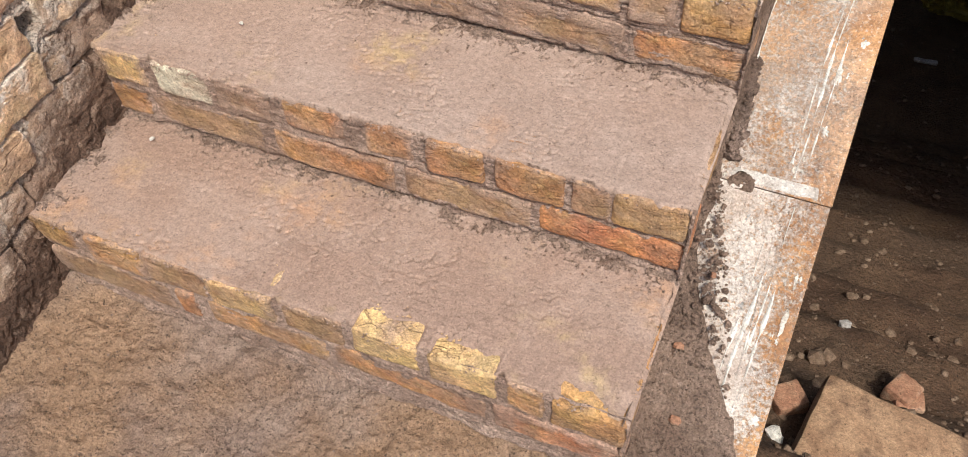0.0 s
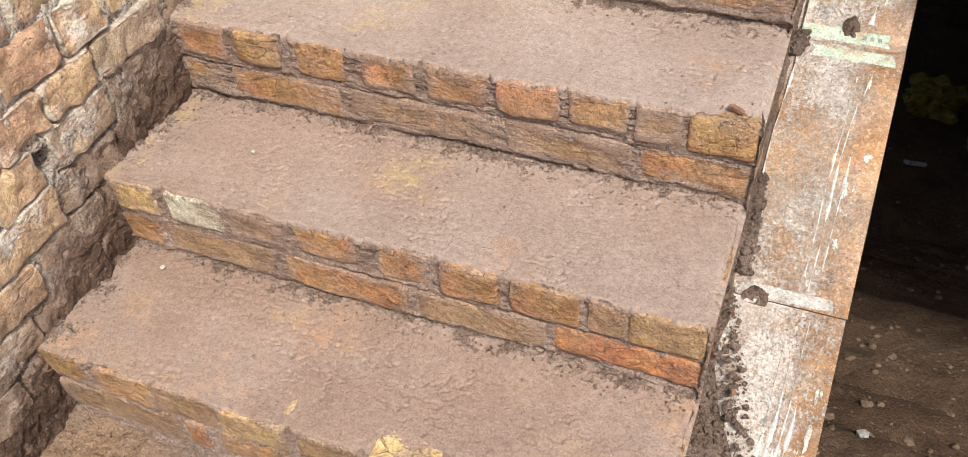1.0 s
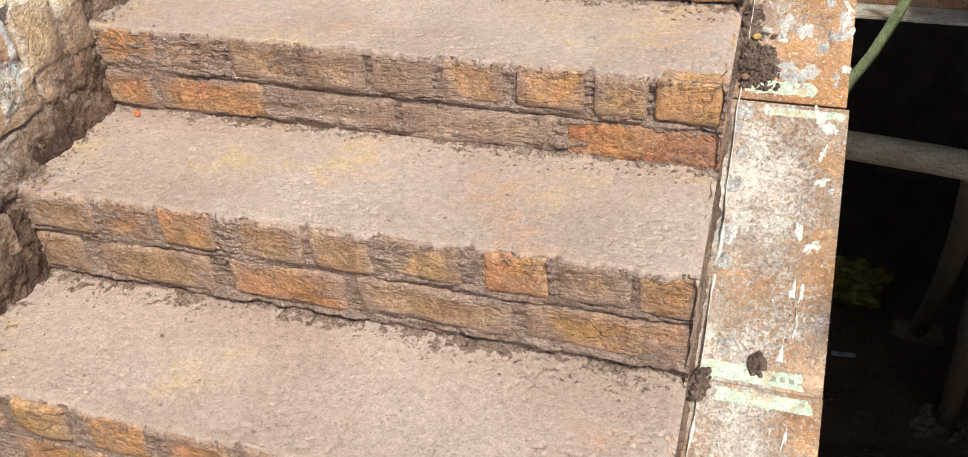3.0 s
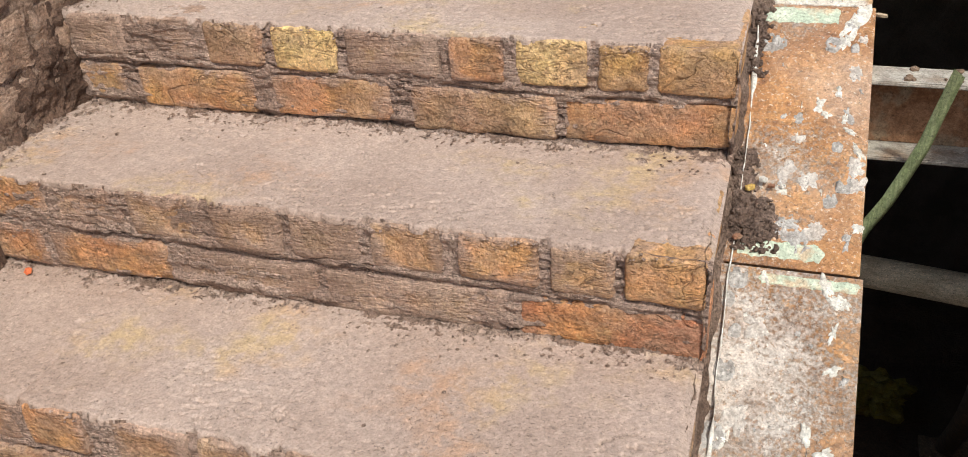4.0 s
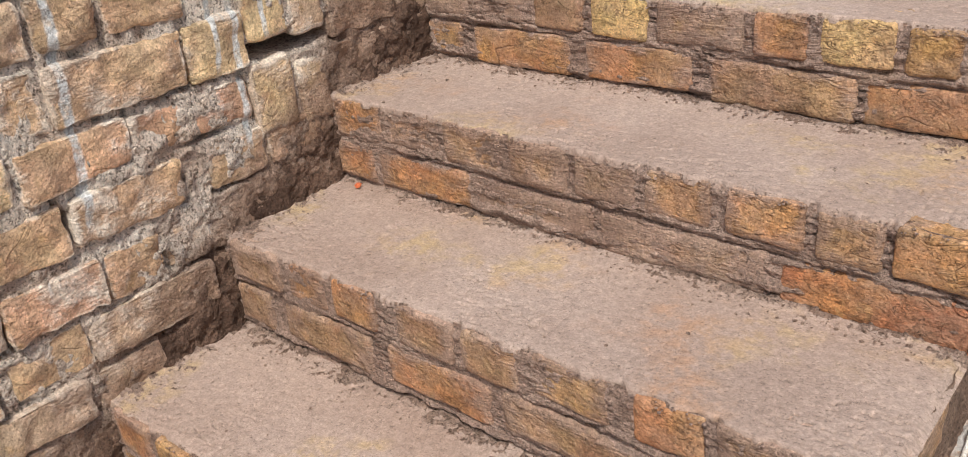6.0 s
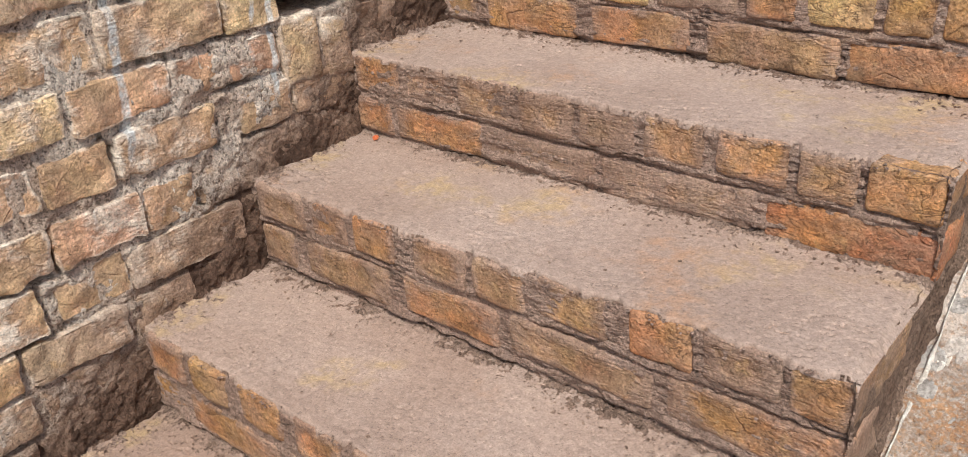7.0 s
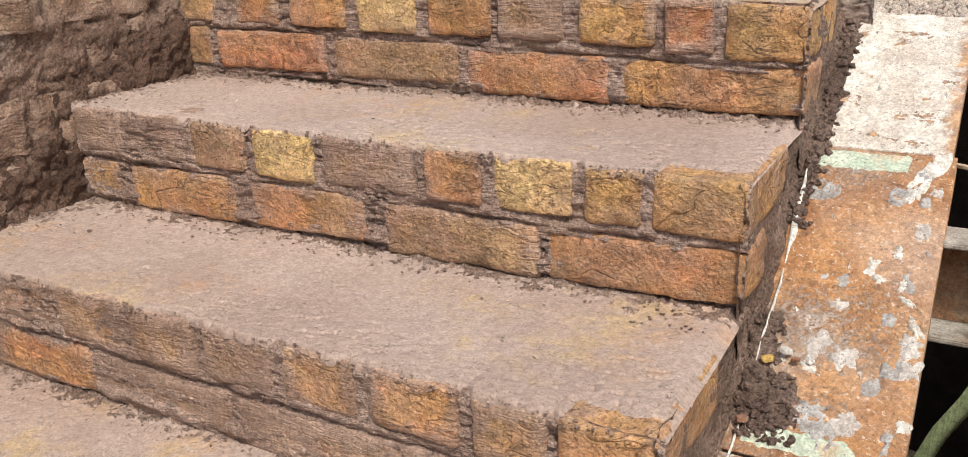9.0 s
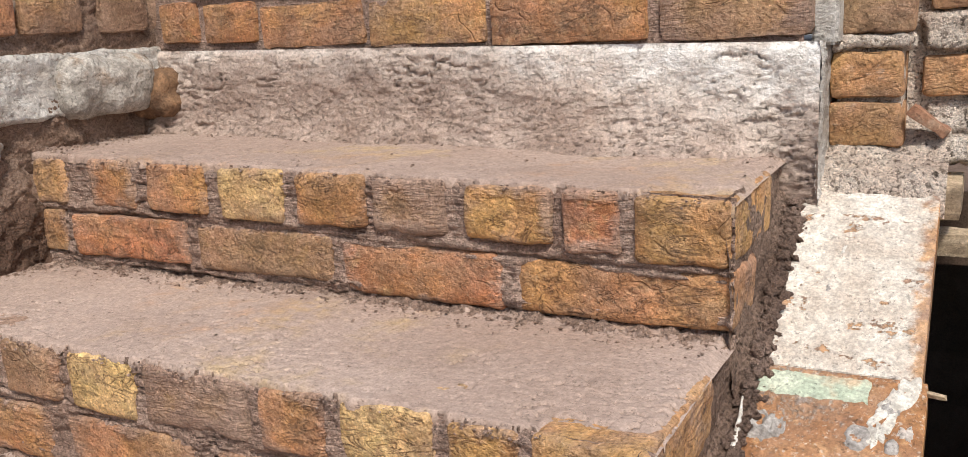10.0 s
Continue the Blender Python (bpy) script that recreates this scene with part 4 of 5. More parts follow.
def left_wall():
    ys = np.concatenate([np.arange(-0.62, -0.36, 0.02), np.arange(-0.36, 2.0, 0.0036)])
    share = np.concatenate([np.linspace(0, 0.8, 175), np.linspace(0.8, 1.0, 12)[1:]])
    U, S = np.meshgrid(ys, share, indexing="ij")
    low = np.maximum(0.607 * np.clip(U, -0.1, 1.95) - 0.14, -0.12)
    mid = np.minimum(low + 0.62, 1.45)
    V = np.where(S < 0.8, low + (mid - low) * S / 0.8, mid + (1.5 - mid) * (S - 0.8) / 0.2)
    P = np.stack([np.full_like(U, X0 + 0.001), U, V], -1)
    P[..., 0] += fbm(P, 9, 4) * 0.008 + fbm(P + 4, 34, 5) * 0.016 + fbm(P + 6, 120, 2) * 0.004 + 0.001
    for yc, zc, ry, rz, deep in ((0.183, 0.44, 0.026, 0.022, 0.09), (1.045, 0.969, 0.095, 0.021, 0.115), (0.592, 0.81, 0.010, 0.03, 0.03), (0.842, 0.965, 0.012, 0.02, 0.03), (0.735, 0.68, 0.012, 0.02, 0.02), (0.957, 0.89, 0.01, 0.05, 0.03)):
        q = ((U - yc + 0.25 * (V - zc)) / ry) ** 2 + ((V - zc) / rz) ** 2
        P[..., 0] -= deep * smooth01(1.25, 0.7, q)
    # open cracks under the bricks
    wob = 0.004 * fbm(P + 11, 12, 2)
    gap = np.clip(0.2 + 1.8 * fbm(P + 17, 7, 2), 0, 1)
    for z0, z1, text in WALL_ROWS:
        for y0, y1, c, bare in bricks_of(text):
            P[..., 0] -= 0.030 * gap * np.exp(-((V - z0 + 0.008 - wob) / 0.0045) ** 2) * smooth01(y0 - 0.008, y0, U) * smooth01(y1 + 0.008, y1, U)
            P[..., 0] -= 0.026 * gap * np.exp(-((U - y1 - 0.007 - wob) / 0.0045) ** 2) * smooth01(z0 - 0.005, z0, V) * smooth01(z1 + 0.005, z1, V)
    return tagged(sheet("wall_left", P, M_MORTAR, flip=True), "old brick wall with pale crumbling lime mortar", "wall", kind="structure")


WALL = left_wall()
plain_wall("wall_core", X0 - 0.26, X0 - 0.13, -0.62, 2.0, -0.12, 1.62, "brick core of the old wall", M_MORTAR)


def wall_bricks():
    rs = np.random.RandomState(5)
    k = 0
    for z0, z1, text in WALL_ROWS:
        for y0, y1, c, bare in bricks_of(text):
            h = z1 - z0 + rs.uniform(-0.004, 0.004)
            sink = 0.006 * (bare < 0.3)
            slope = -0.03 * (y0 - 0.6)
            block("brick", (0.10, y1 - y0 + 0.006, h + 0.006), (X0 + 0.008 - 0.05 - sink + rs.uniform(-0.004, 0.006), (y0 + y1) / 2, (z0 + z1) / 2 + slope * 0.2), M_WBRICK, 600 + k, WALL,
                  dull(c, bare, rs), rs.uniform(-1.8, 1.8), 0, cell=0.008, radius=rs.uniform(0.005, 0.009), amp=0.011, scale=34.0)
            k += 1
    # bricks on end round the open slit
    for y0, y1, z0, z1, c, bare in ((0.958, 1.050, 0.822, 0.952, "p", 0.45), (1.057, 1.130, 0.812, 0.932, "p", 0.3), (0.968, 1.060, 0.986, 1.11, "p", 0.9), (1.066, 1.14, 0.976, 1.10, "b", 0.4)):
        block("brick", (0.10, y1 - y0, z1 - z0), (X0 - 0.040, (y0 + y1) / 2, (z0 + z1) / 2), M_WBRICK, 700 + k, WALL, dull(c, bare, rs), rs.uniform(-2, 2), 0,
              cell=0.008, radius=0.012, amp=0.006)
        k += 1


wall_bricks()


def wall_mud():
    """Mud thrown up the wall along the steps; it covers the wall higher towards the landing."""
    ys = np.arange(-0.45, 1.985, 0.004)
    vs = np.linspace(0, 1, 76)
    U, V = np.meshgrid(ys, vs, indexing="ij")
    base = 0.607 * np.clip(U, -0.1, 1.7) + 0.02 - 0.06
    n1 = fbm(np.stack([U, np.zeros_like(U), np.zeros_like(U)], -1), 7, 4)
    reach = 0.185 + 0.055 * n1 + 0.05 * smooth01(1.08, 1.45, U) - 0.06 * smooth01(1.55, 1.75, U)
    Z = base + V * reach * 1.25
    P = np.stack([np.full_like(U, X0), U, Z], -1)
    thick = 0.014 * (1 - smooth01(0.45, 1.0, V + 0.22 * fbm(P, 18, 4))) - 0.010 * smooth01(0.62, 1.0, V)
    P[..., 0] += thick + fbm(P + 3, 22, 4) * 0.010 + fbm(P, 60, 3) * 0.011 + fbm(P, 125, 2) * 0.006 + 0.012 * np.exp(-V / 0.12) - 0.004
    sheet("mud_coat", P, M_WALLMUD, WALL, flip=True, label="brown mud smeared along the foot of the wall")


wall_mud()


def wall_band():
    """Old concrete tie beam that runs in the wall at the height of the landing."""
    ys, zs = np.arange(1.36, 1.985, 0.007), np.linspace(0, 1, 26)
    U, V = np.meshgrid(ys, zs, indexing="ij")
    Z = 1.235 + 0.125 * V
    P = np.stack([np.full_like(U, X0 + 0.014), U, Z], -1)
    P[..., 0] += fbm(P, 12, 4) * 0.016 + fbm(P, 45, 4) * 0.009 - 0.035 * smooth01(0.12, 0.0, V) - 0.03 * smooth01(0.9, 1.0, V) + 0.012 * fbm(P + 30, 5, 2)
    sheet("concrete_band", P, M_CONC, WALL, flip=True, label="rough grey-white concrete band")
    rs = np.random.RandomState(8)
    for k, (y0, y1, c, b) in enumerate(((1.48, 1.58, "o", .8), (1.60, 1.69, "r", .9), (1.70, 1.815, "y", .9), (1.85, 1.952, "y", .8), (1.97, 2.06, "o", .7))):
        block("brick", (0.12, y1 - y0, 0.075), (X0 - 0.045, (y0 + y1) / 2, 1.418), M_WBRICK, 800 + k, WALL, tint(c, b, rs), rs.uniform(-2, 2), 0, radius=0.008)
    # a grey lump of mortar squeezed out under the band
    block("mortar_lump", (0.026, 0.045, 0.075), (X0 + 0.004, 1.60, 1.218), M_CONC, 4, WALL, cell=0.004, radius=0.012, amp=0.020, scale=60.0, label="hanging lump of grey mortar")


wall_band()


def band_stones():
    """A grey lump of cement and a rusty patch set in the concrete band, in the corner by the landing."""
    block("cement_lump", (0.075, 0.20, 0.105), (X0 + 0.004, 1.845, 1.292), M_COBBLE, 41, WALL, cell=0.006, radius=0.034, amp=0.012, scale=24.0, label="rounded grey cement lump")
    block("rusty_lump", (0.09, 0.07, 0.085), (X0 + 0.022, 1.945, 1.268), M_RUSTLUMP, 43, WALL, cell=0.006, radius=0.028, amp=0.016, scale=28.0, label="rusty brown crumbling mortar")


band_stones()


# ---- landing ----
def landing():
    xs, zs = np.arange(X0 - 0.02, 1.046, 0.003), np.linspace(0, 1, 86)
    U, V = np.meshgrid(xs, zs, indexing="ij")
    ztop = 1.34 - 0.022 * U
    Z = 1.10 + (ztop - 1.10) * V
    P = np.stack([U, np.full_like(U, 1.96), Z], -1)
    P[..., 1] += fbm(P, 10, 4) * 0.012 + fbm(P * np.array((1, 1, 1.8)), 38, 4) * 0.005 + 0.004 * smooth01(0.95, 1.0, V)
    P[..., 1] += 0.006 * np.exp(-(fbm(P * np.array((1, 1, 3.0)) + 4, 15, 4) / 0.03) ** 2) * smooth01(0.05, 0.35, fbm(P + 3, 7, 2))
    P[..., 1] -= smooth01(1.0, 0.95, U) * (0.060 + 0.02 * fbm(P, 5, 2)) * np.exp(-np.maximum(Z - 1.165, 0) / 0.042) + np.abs(fbm(P * np.array((1, 1, 2)), 90, 3)) * 0.008 * smooth01(1.33, 1.2, Z)
    beam = sheet("landing_beam", P, M_BEAM)
    tagged(beam, "whitewashed rough concrete beam of the landing", "beam", kind="structure")
    # right end
    ys = np.arange(1.958, 2.36, 0.008)
    U, V = np.meshgrid(ys, zs, indexing="ij")
    P = np.stack([np.full_like(U, 1.043), U, 1.10 + 0.218 * V], -1)
    P[..., 0] += fbm(P, 12, 4) * 0.004 + fbm(P, 60, 4) * 0.007
    sheet("beam_end", P, M_CONC, beam)
    part("mortar_post", box_bm(1.026, 1.058, 2.0, 2.2, 1.31, 1.52, 0.004), M_CONC, beam, "pale mortar edge beside the pier")
    part("beam_core", box_bm(X0, 1.03, 1.985, 2.36, 1.08, 1.315), M_CONC, beam)
    rs = np.random.RandomState(11)
    for k, (x0, x1, z0, z1, c, b) in enumerate(((-.10, -.01, 1.352, 1.425, "o", .8), (.005, .125, 1.350, 1.420, "o", .9), (.132, .346, 1.338, 1.412, "o", .75), (.356, .57, 1.332, 1.406, "y", .7),
                                              (.576, .818, 1.326, 1.398, "o", .85), (.834, 1.03, 1.322, 1.39, "b", .5),
                                              (-.02, .20, 1.432, 1.5, "o", .8), (.215, .43, 1.425, 1.495, "y", .8), (.45, .67, 1.42, 1.49, "o", .8), (.69, .9, 1.412, 1.482, "b", .7))):
        block("brick", (x1 - x0, 0.11, z1 - z0), ((x0 + x1) / 2, 2.017 + rs.uniform(-.004, .004), (z0 + z1) / 2), M_BRICK, 900 + k, beam, tint(c, b, rs), rs.uniform(-1, 1), rs.uniform(-.8, .8))
    xs, zs = np.arange(X0, 1.03, 0.012), np.linspace(1.31, 1.5, 14)
    U, V = np.meshgrid(xs, zs, indexing="ij")
    P = np.stack([U, np.full_like(U, 1.971), V], -1)
    P[..., 1] += fbm(P, 20, 3) * 0.008
    sheet("bed_mortar", P, M_JOINT, beam)
    return beam


landing()


def pier():
    bm = box_bm(1.052, 1.132, 2.064, 2.24, 1.14, 1.47)
    root = tagged(part("brick_pier", bm, M_MORTAR), "stub of a brick pier with broken mortar", "pier")
    part("mortar_bed", box_bm(1.134, 1.30, 2.118, 2.29, 1.15, 1.47), M_MORTAR, root)
    rs = np.random.RandomState(21)
    for k, (x0, x1, y, z0, z1, c, b) in enumerate(((1.046, 1.135, 2.05, 1.238, 1.302, "y", .85), (1.044, 1.137, 2.05, 1.170, 1.232, "o", .7), (1.05, 1.143, 2.05, 1.322, 1.388, "b", .8),
                                                   (1.155, 1.30, 2.10, 1.232, 1.288, "o", .9), (1.16, 1.30, 2.10, 1.345, 1.41, "o", .9), (1.05, 1.15, 2.05, 1.40, 1.47, "o", .8))):
        block("brick", (x1 - x0, 0.20, z1 - z0), ((x0 + x1) / 2, y + 0.10, (z0 + z1) / 2), M_WBRICK, 950 + k, root, tint(c, b + 0.15, rs), rs.uniform(-2, 2), rs.uniform(-1, 1), radius=0.007, amp=0.007, cell=0.008)
    for k, (x, y, z, w, h) in enumerate(((1.21, 2.14, 1.318, 0.12, 0.05), (1.22, 2.15, 1.205, 0.13, 0.055), (1.19, 2.12, 1.165, 0.07, 0.04), (1.095, 2.09, 1.311, 0.10, 0.018))):
        block("mortar_lump", (w, 0.09, h), (x, y, z), M_MORTAR, 30 + k, root, cell=0.007, radius=0.012, amp=0.016, scale=32.0)
    shard = block("brick_shard", (0.055, 0.03, 0.014), (1.165, 2.06, 1.205), M_SHARD, 77, tilt=38, radius=0.002, amp=0.004, cell=0.006)
    tagged(shard, "thin red brick shard wedged beside the pier", "brick shard")


pier()


# ---- steel plates under and beside the stair ----
SLOPE = math.atan(0.6)
PLATES = ((0.04, 0.4737, 0.86, 0.42), (0.474, 0.8917, 0.62, 0.40), (0.892, 1.318, 0.84, 0.34), (1.320, 1.7345, 0.24, 0.30), (1.735, 2.03, 0.55, 1.04))


def steel_plate(k, y0, y1, cement, paint, right):
    n = (y1 - y0) / math.cos(SLOPE)
    x0 = 0.42 + 0.01 * k
    bm = bmesh.new()
    box_bm(x0, right, 0, n - 0.0008, -0.004, 0.0, 0.0008, bm)
    root = part("steel_plate", bm, M_CREAM if k == 4 else M_PLATE)
    root.matrix_basis = Matrix.Translation((0, y0, plate_z(y0) + 0.0008 * (k % 2))) @ Matrix.Rotation(SLOPE, 4, "X")
    root.color = (cement, paint, 0, 1)
    lip = part("flange", box_bm(right - 0.004, right + 0.0005, 0.001, n - 0.003, -0.045, -0.0035, 0.001), M_PLATE, root)
    lip.color = (0.2, 0.05, 0, 1)
    for a in (0.0005, n - 0.006):
        f = part("flange", box_bm(x0 + 0.01, right - 0.006, a, a + 0.004, -0.045, -0.0035), M_PLATE, root)
        f.color = (0.1, 0.05, 0, 1)
    return root, n


def paint_strip(root, x0, x1, v0, v1, seed, mat=M_GREEN, label="flaking pale green paint strip"):
    """Old paint left on the sheet, with a flaked outline."""
    us, vs = np.linspace(0, 1, 90), np.linspace(0, 1, 9)
    U, V = np.meshgrid(us, vs, indexing="ij")
    e = np.stack([U * 3, V, np.full_like(U, seed * 1.7)], -1)
    P = np.stack([x0 + (x1 - x0) * U + (U - 0.5) * fbm(e, 2, 3) * 0.02, v0 + (v1 - v0) * V + (V - 0.5) * fbm(e + 7, 6, 4) * (v1 - v0) * 0.35, 0.0012 - 0.002 * (np.abs(V - 0.5) > 0.49)], -1)
    return sheet("paint_strip", P, mat, root, label=label)


def plates():
    rights = (1.196, 1.198, 1.197, 1.192, 1.186)
    for k, (y0, y1, c, p) in enumerate(PLATES):
        root, n = steel_plate(k, y0, y1, c, p, rights[k])
        tagged(root, ("steel formwork plate crusted with grey cement and rust", "rusty steel formwork plate with white drips", "steel formwork plate under a grey cement film",
                      "orange rusted steel formwork plate with pale splashes", "cream painted steel formwork plate with rust spots")[k], "steel plate", "sloping formwork plates")
        if k == 1:
            paint_strip(root, 1.03, 1.17, 0.003, 0.026, 1, M_FILM, "faint band of pale cement")
            paint_strip(root, 1.04, 1.18, n - 0.030, n - 0.006, 2)
        if k == 2:
            paint_strip(root, 1.02, 1.17, 0.004, 0.032, 3)
            s = paint_strip(root, 1.06, 1.19, n - 0.026, n - 0.008, 4)
            for j in range(3):
                part("mark", box_bm(1.122 + 0.013 * j, 1.129 + 0.013 * j, 0.014, 0.021, 0.0014, 0.0022), M_INK, root, "row of small dark printed marks")
        if k == 3:
            paint_strip(root, 1.03, 1.14, 0.012, 0.042, 5)
            paint_strip(root, 1.02, 1.14, n - 0.040, n - 0.006, 6)
        # splashes of lime and cement stuck to the sheet
        rs = np.random.RandomState(60 + k)
        for j in range((8, 9, 12, 16, 3)[k]):
            x, v = rs.uniform(1.03, 1.18), rs.uniform(0.05, n - 0.05)
            r = 0.0015 + 0.006 * rs.rand() ** 2
            a = np.linspace(0, 2 * np.pi, 22, endpoint=False)
            rr = r * (1 + 1.1 * fbm(np.stack([np.cos(a), np.sin(a), np.full_like(a, j + 10 * k)], -1), 2.3, 3)) * (1 + 0.8 * rs.rand() * np.cos(2 * (a - rs.uniform(0.6, 2.4))))
            rr = np.maximum(rr, 0.0008)
            outer = np.stack([x + rr * np.cos(a), v + rr * np.sin(a) * 1.25, np.full_like(a, 0.0004)], -1)
            inner = np.stack([x + 0.72 * rr * np.cos(a), v + 0.72 * rr * np.sin(a) * 1.25, np.full_like(a, 0.0012)], -1)
            vs = np.concatenate([outer, inner, [[x, v, 0.0015]]])
            fs = [(q, (q + 1) % 22, 22 + (q + 1) % 22, 22 + q) for q in range(22)] + [(22 + q, 22 + (q + 1) % 22, 44) for q in range(22)]
            from_arrays("splash", vs, fs, M_WHITE if rs.rand() < 0.35 else M_CEM, root)


plates()


def on_plate(x, y, up=0.0):
    return (x, y, plate_z(y) + up)


# long white runs of lime on the lower plates
def lime_run(x, y0, y1, width, seed):
    n = 60
    ys = np.linspace(y0, y1, n)
    w = width * np.maximum(0.06, 0.30 + 2.0 * fbm(np.stack([ys * 9, np.full(n, seed), np.zeros(n)], -1), 3, 4))
    xc = x + 0.006 * fbm(np.stack([ys, np.full(n, seed), np.zeros(n)], -1), 9, 3) + 0.03 * (ys - y0)
    P = np.stack([np.stack([xc + s * w, ys, plate_z(ys) + h], -1) for s, h in ((-1, 0.0), (-0.5, 0.0022), (0.5, 0.0022), (1, 0.0))], 1)
    ob = sheet("lime_run", P, M_WHITE, flip=True)
    return tagged(ob, "dried white lime run down a steel plate", "lime run", "lime runs on the plates")


for a in ((1.115, 0.13, 0.40, 0.0035, 1), (1.128, 0.20, 0.36, 0.003, 2), (1.128, 0.50, 0.80, 0.003, 3), (1.143, 0.52, 0.72, 0.0025, 4), (1.13, 0.93, 1.03, 0.005, 5), (1.14, 1.02, 1.10, 0.005, 6), (1.105, 0.16, 0.45, 0.003, 7), (1.14, 0.10, 0.34, 0.003, 8), (1.118, 0.52, 0.84, 0.0025, 9), (1.135, 0.24, 0.46, 0.002, 10)):
    lime_run(*a)


def paint_splat(x, y, rx, ry, turn, mat, seed, label):
    """A flat, ragged fleck of dried paint or cement that clings to a plate."""
    rad, ang = np.linspace(0, 1, 9), np.linspace(0, 2 * np.pi, 61)
    A, R = np.meshgrid(ang, rad, indexing="ij")
    ring = np.stack([np.cos(A), np.sin(A), np.full_like(A, seed * 1.37)], -1)
    out = R * np.maximum(0.25, 1 + 1.3 * fbm(ring, 1.7, 4))
    c, t = math.cos(turn), math.sin(turn)
    px, py = 0.85 * rx * out * np.cos(A), 0.85 * ry * out * np.sin(A)
    X, Y = x + c * px - t * py, y + t * px + c * py
    P = np.stack([np.minimum(X, 1.195), Y, plate_z(Y)], -1)
    P[..., 2] += np.where(R > 0.99, -0.001, 0.0022 + 0.003 * fbm(P, 120, 3) + 0.0015 * (1 - R))
    return tagged(sheet("paint_splat", P, mat), label, "paint splat", "splats on the plates")


for k, (x, y, rx, ry, turn) in enumerate(((1.162, 1.70, 0.013, 0.034, -0.5), (1.150, 1.672, 0.010, 0.018, -0.3), (1.176, 1.728, 0.012, 0.010, 0.0), (1.178, 1.497, 0.006, 0.017, 0.7), (1.119, 1.566, 0.004, 0.012, 0.4),
                                          (1.131, 1.548, 0.006, 0.008, 0.9), (1.157, 1.544, 0.006, 0.009, -0.4), (1.165, 1.525, 0.004, 0.012, 1.1), (1.077, 1.427, 0.012, 0.006, -0.3), (1.185, 1.384, 0.008, 0.006, 0.3),
                                          (1.150, 1.300, 0.010, 0.016, 0.4), (1.168, 1.282, 0.017, 0.012, -0.4), (1.163, 1.243, 0.008, 0.015, -0.3), (1.067, 1.303, 0.006, 0.009, 0.1), (1.165, 1.197, 0.016, 0.005, 0.4),
                                          (1.138, 1.118, 0.007, 0.013, 0.2), (1.160, 1.098, 0.016, 0.009, 0.5), (1.152, 1.03, 0.004, 0.014, 0.0), (1.149, 0.985, 0.003, 0.022, 0.0), (1.150, 0.835, 0.004, 0.02, -0.2), (1.148, 0.664, 0.006, 0.018, 0.1))):
    paint_splat(x, y, rx, ry, turn, M_PAINT, k, "flaking white paint splat on a steel plate")
for k, (x, y, r) in enumerate(((1.08, 1.459, 0.017), (1.112, 1.447, 0.016), (1.176, 1.472, 0.013), (1.182, 1.445, 0.012), (1.129, 1.373, 0.016), (1.092, 1.508, 0.009), (1.168, 1.62, 0.012), (1.176, 1.676, 0.008), (1.06, 1.24, 0.016), (1.05, 1.12, 0.017))):
    paint_splat(x, y, r, r * 1.1, k, M_FILM, 40 + k, "thin grey cement splash on a steel plate")


def white_edge():
    """Torn white sheet edge between the flank of the steps and the plates."""
    ys = np.arange(0.62, 1.70, 0.005)
    n = len(ys)
    e = np.stack([ys, np.zeros(n), np.zeros(n)], -1)
    x = 1.016 + 0.010 * fbm(e, 7, 4)
    wid = 0.0004 + 0.006 * np.maximum(0, fbm(e + 5, 22, 4)) + 0.0008 * smooth01(1.0, 1.35, ys)
    h = 0.008 + 0.014 * fbm(e + 9, 18, 4)
    P = np.stack([np.stack([x + s * wid, ys, plate_z(ys) + k * h], -1) for s, k in ((-1, 0.0), (-0.6, 1.0), (0.5, 1.15), (1.2, 0.1))], 1)
    return tagged(sheet("plastic_edge", P, M_WHITE, flip=True), "torn white plastic edge squeezed out beside the steps", "plastic sheet")


white_edge()


def mud_mound():
    """Mud slumped over the foot of the lowest plate."""
    ys, xs = np.arange(-0.08, 0.56, 0.004), np.linspace(0, 1, 56)
    U, V = np.meshgrid(ys, xs, indexing="ij")
    n1 = fbm(np.stack([U, np.zeros_like(U), np.zeros_like(U)], -1), 9, 3)
    reach = 0.205 * smooth01(0.40, 0.02, U) + 0.022 * n1 + 0.02
    X = 0.992 + V * reach
    base = np.maximum(plate_z(U), FLOOR_Z - 0.02)
    P = np.stack([X, U, base], -1)
    P[..., 2] += 0.040 * (1 - V) ** 1.2 + 0.016 * (1 - V) + fbm(P, 20, 4) * 0.016 + fbm(P, 70, 4) * 0.007 - 0.018 * smooth01(0.8, 1.0, V)
    return tagged(sheet("mud_mound", P, M_LUMP), "slumped brown mud over the foot of a steel plate", "mud mound", "mud beside the stair")


mud_mound()


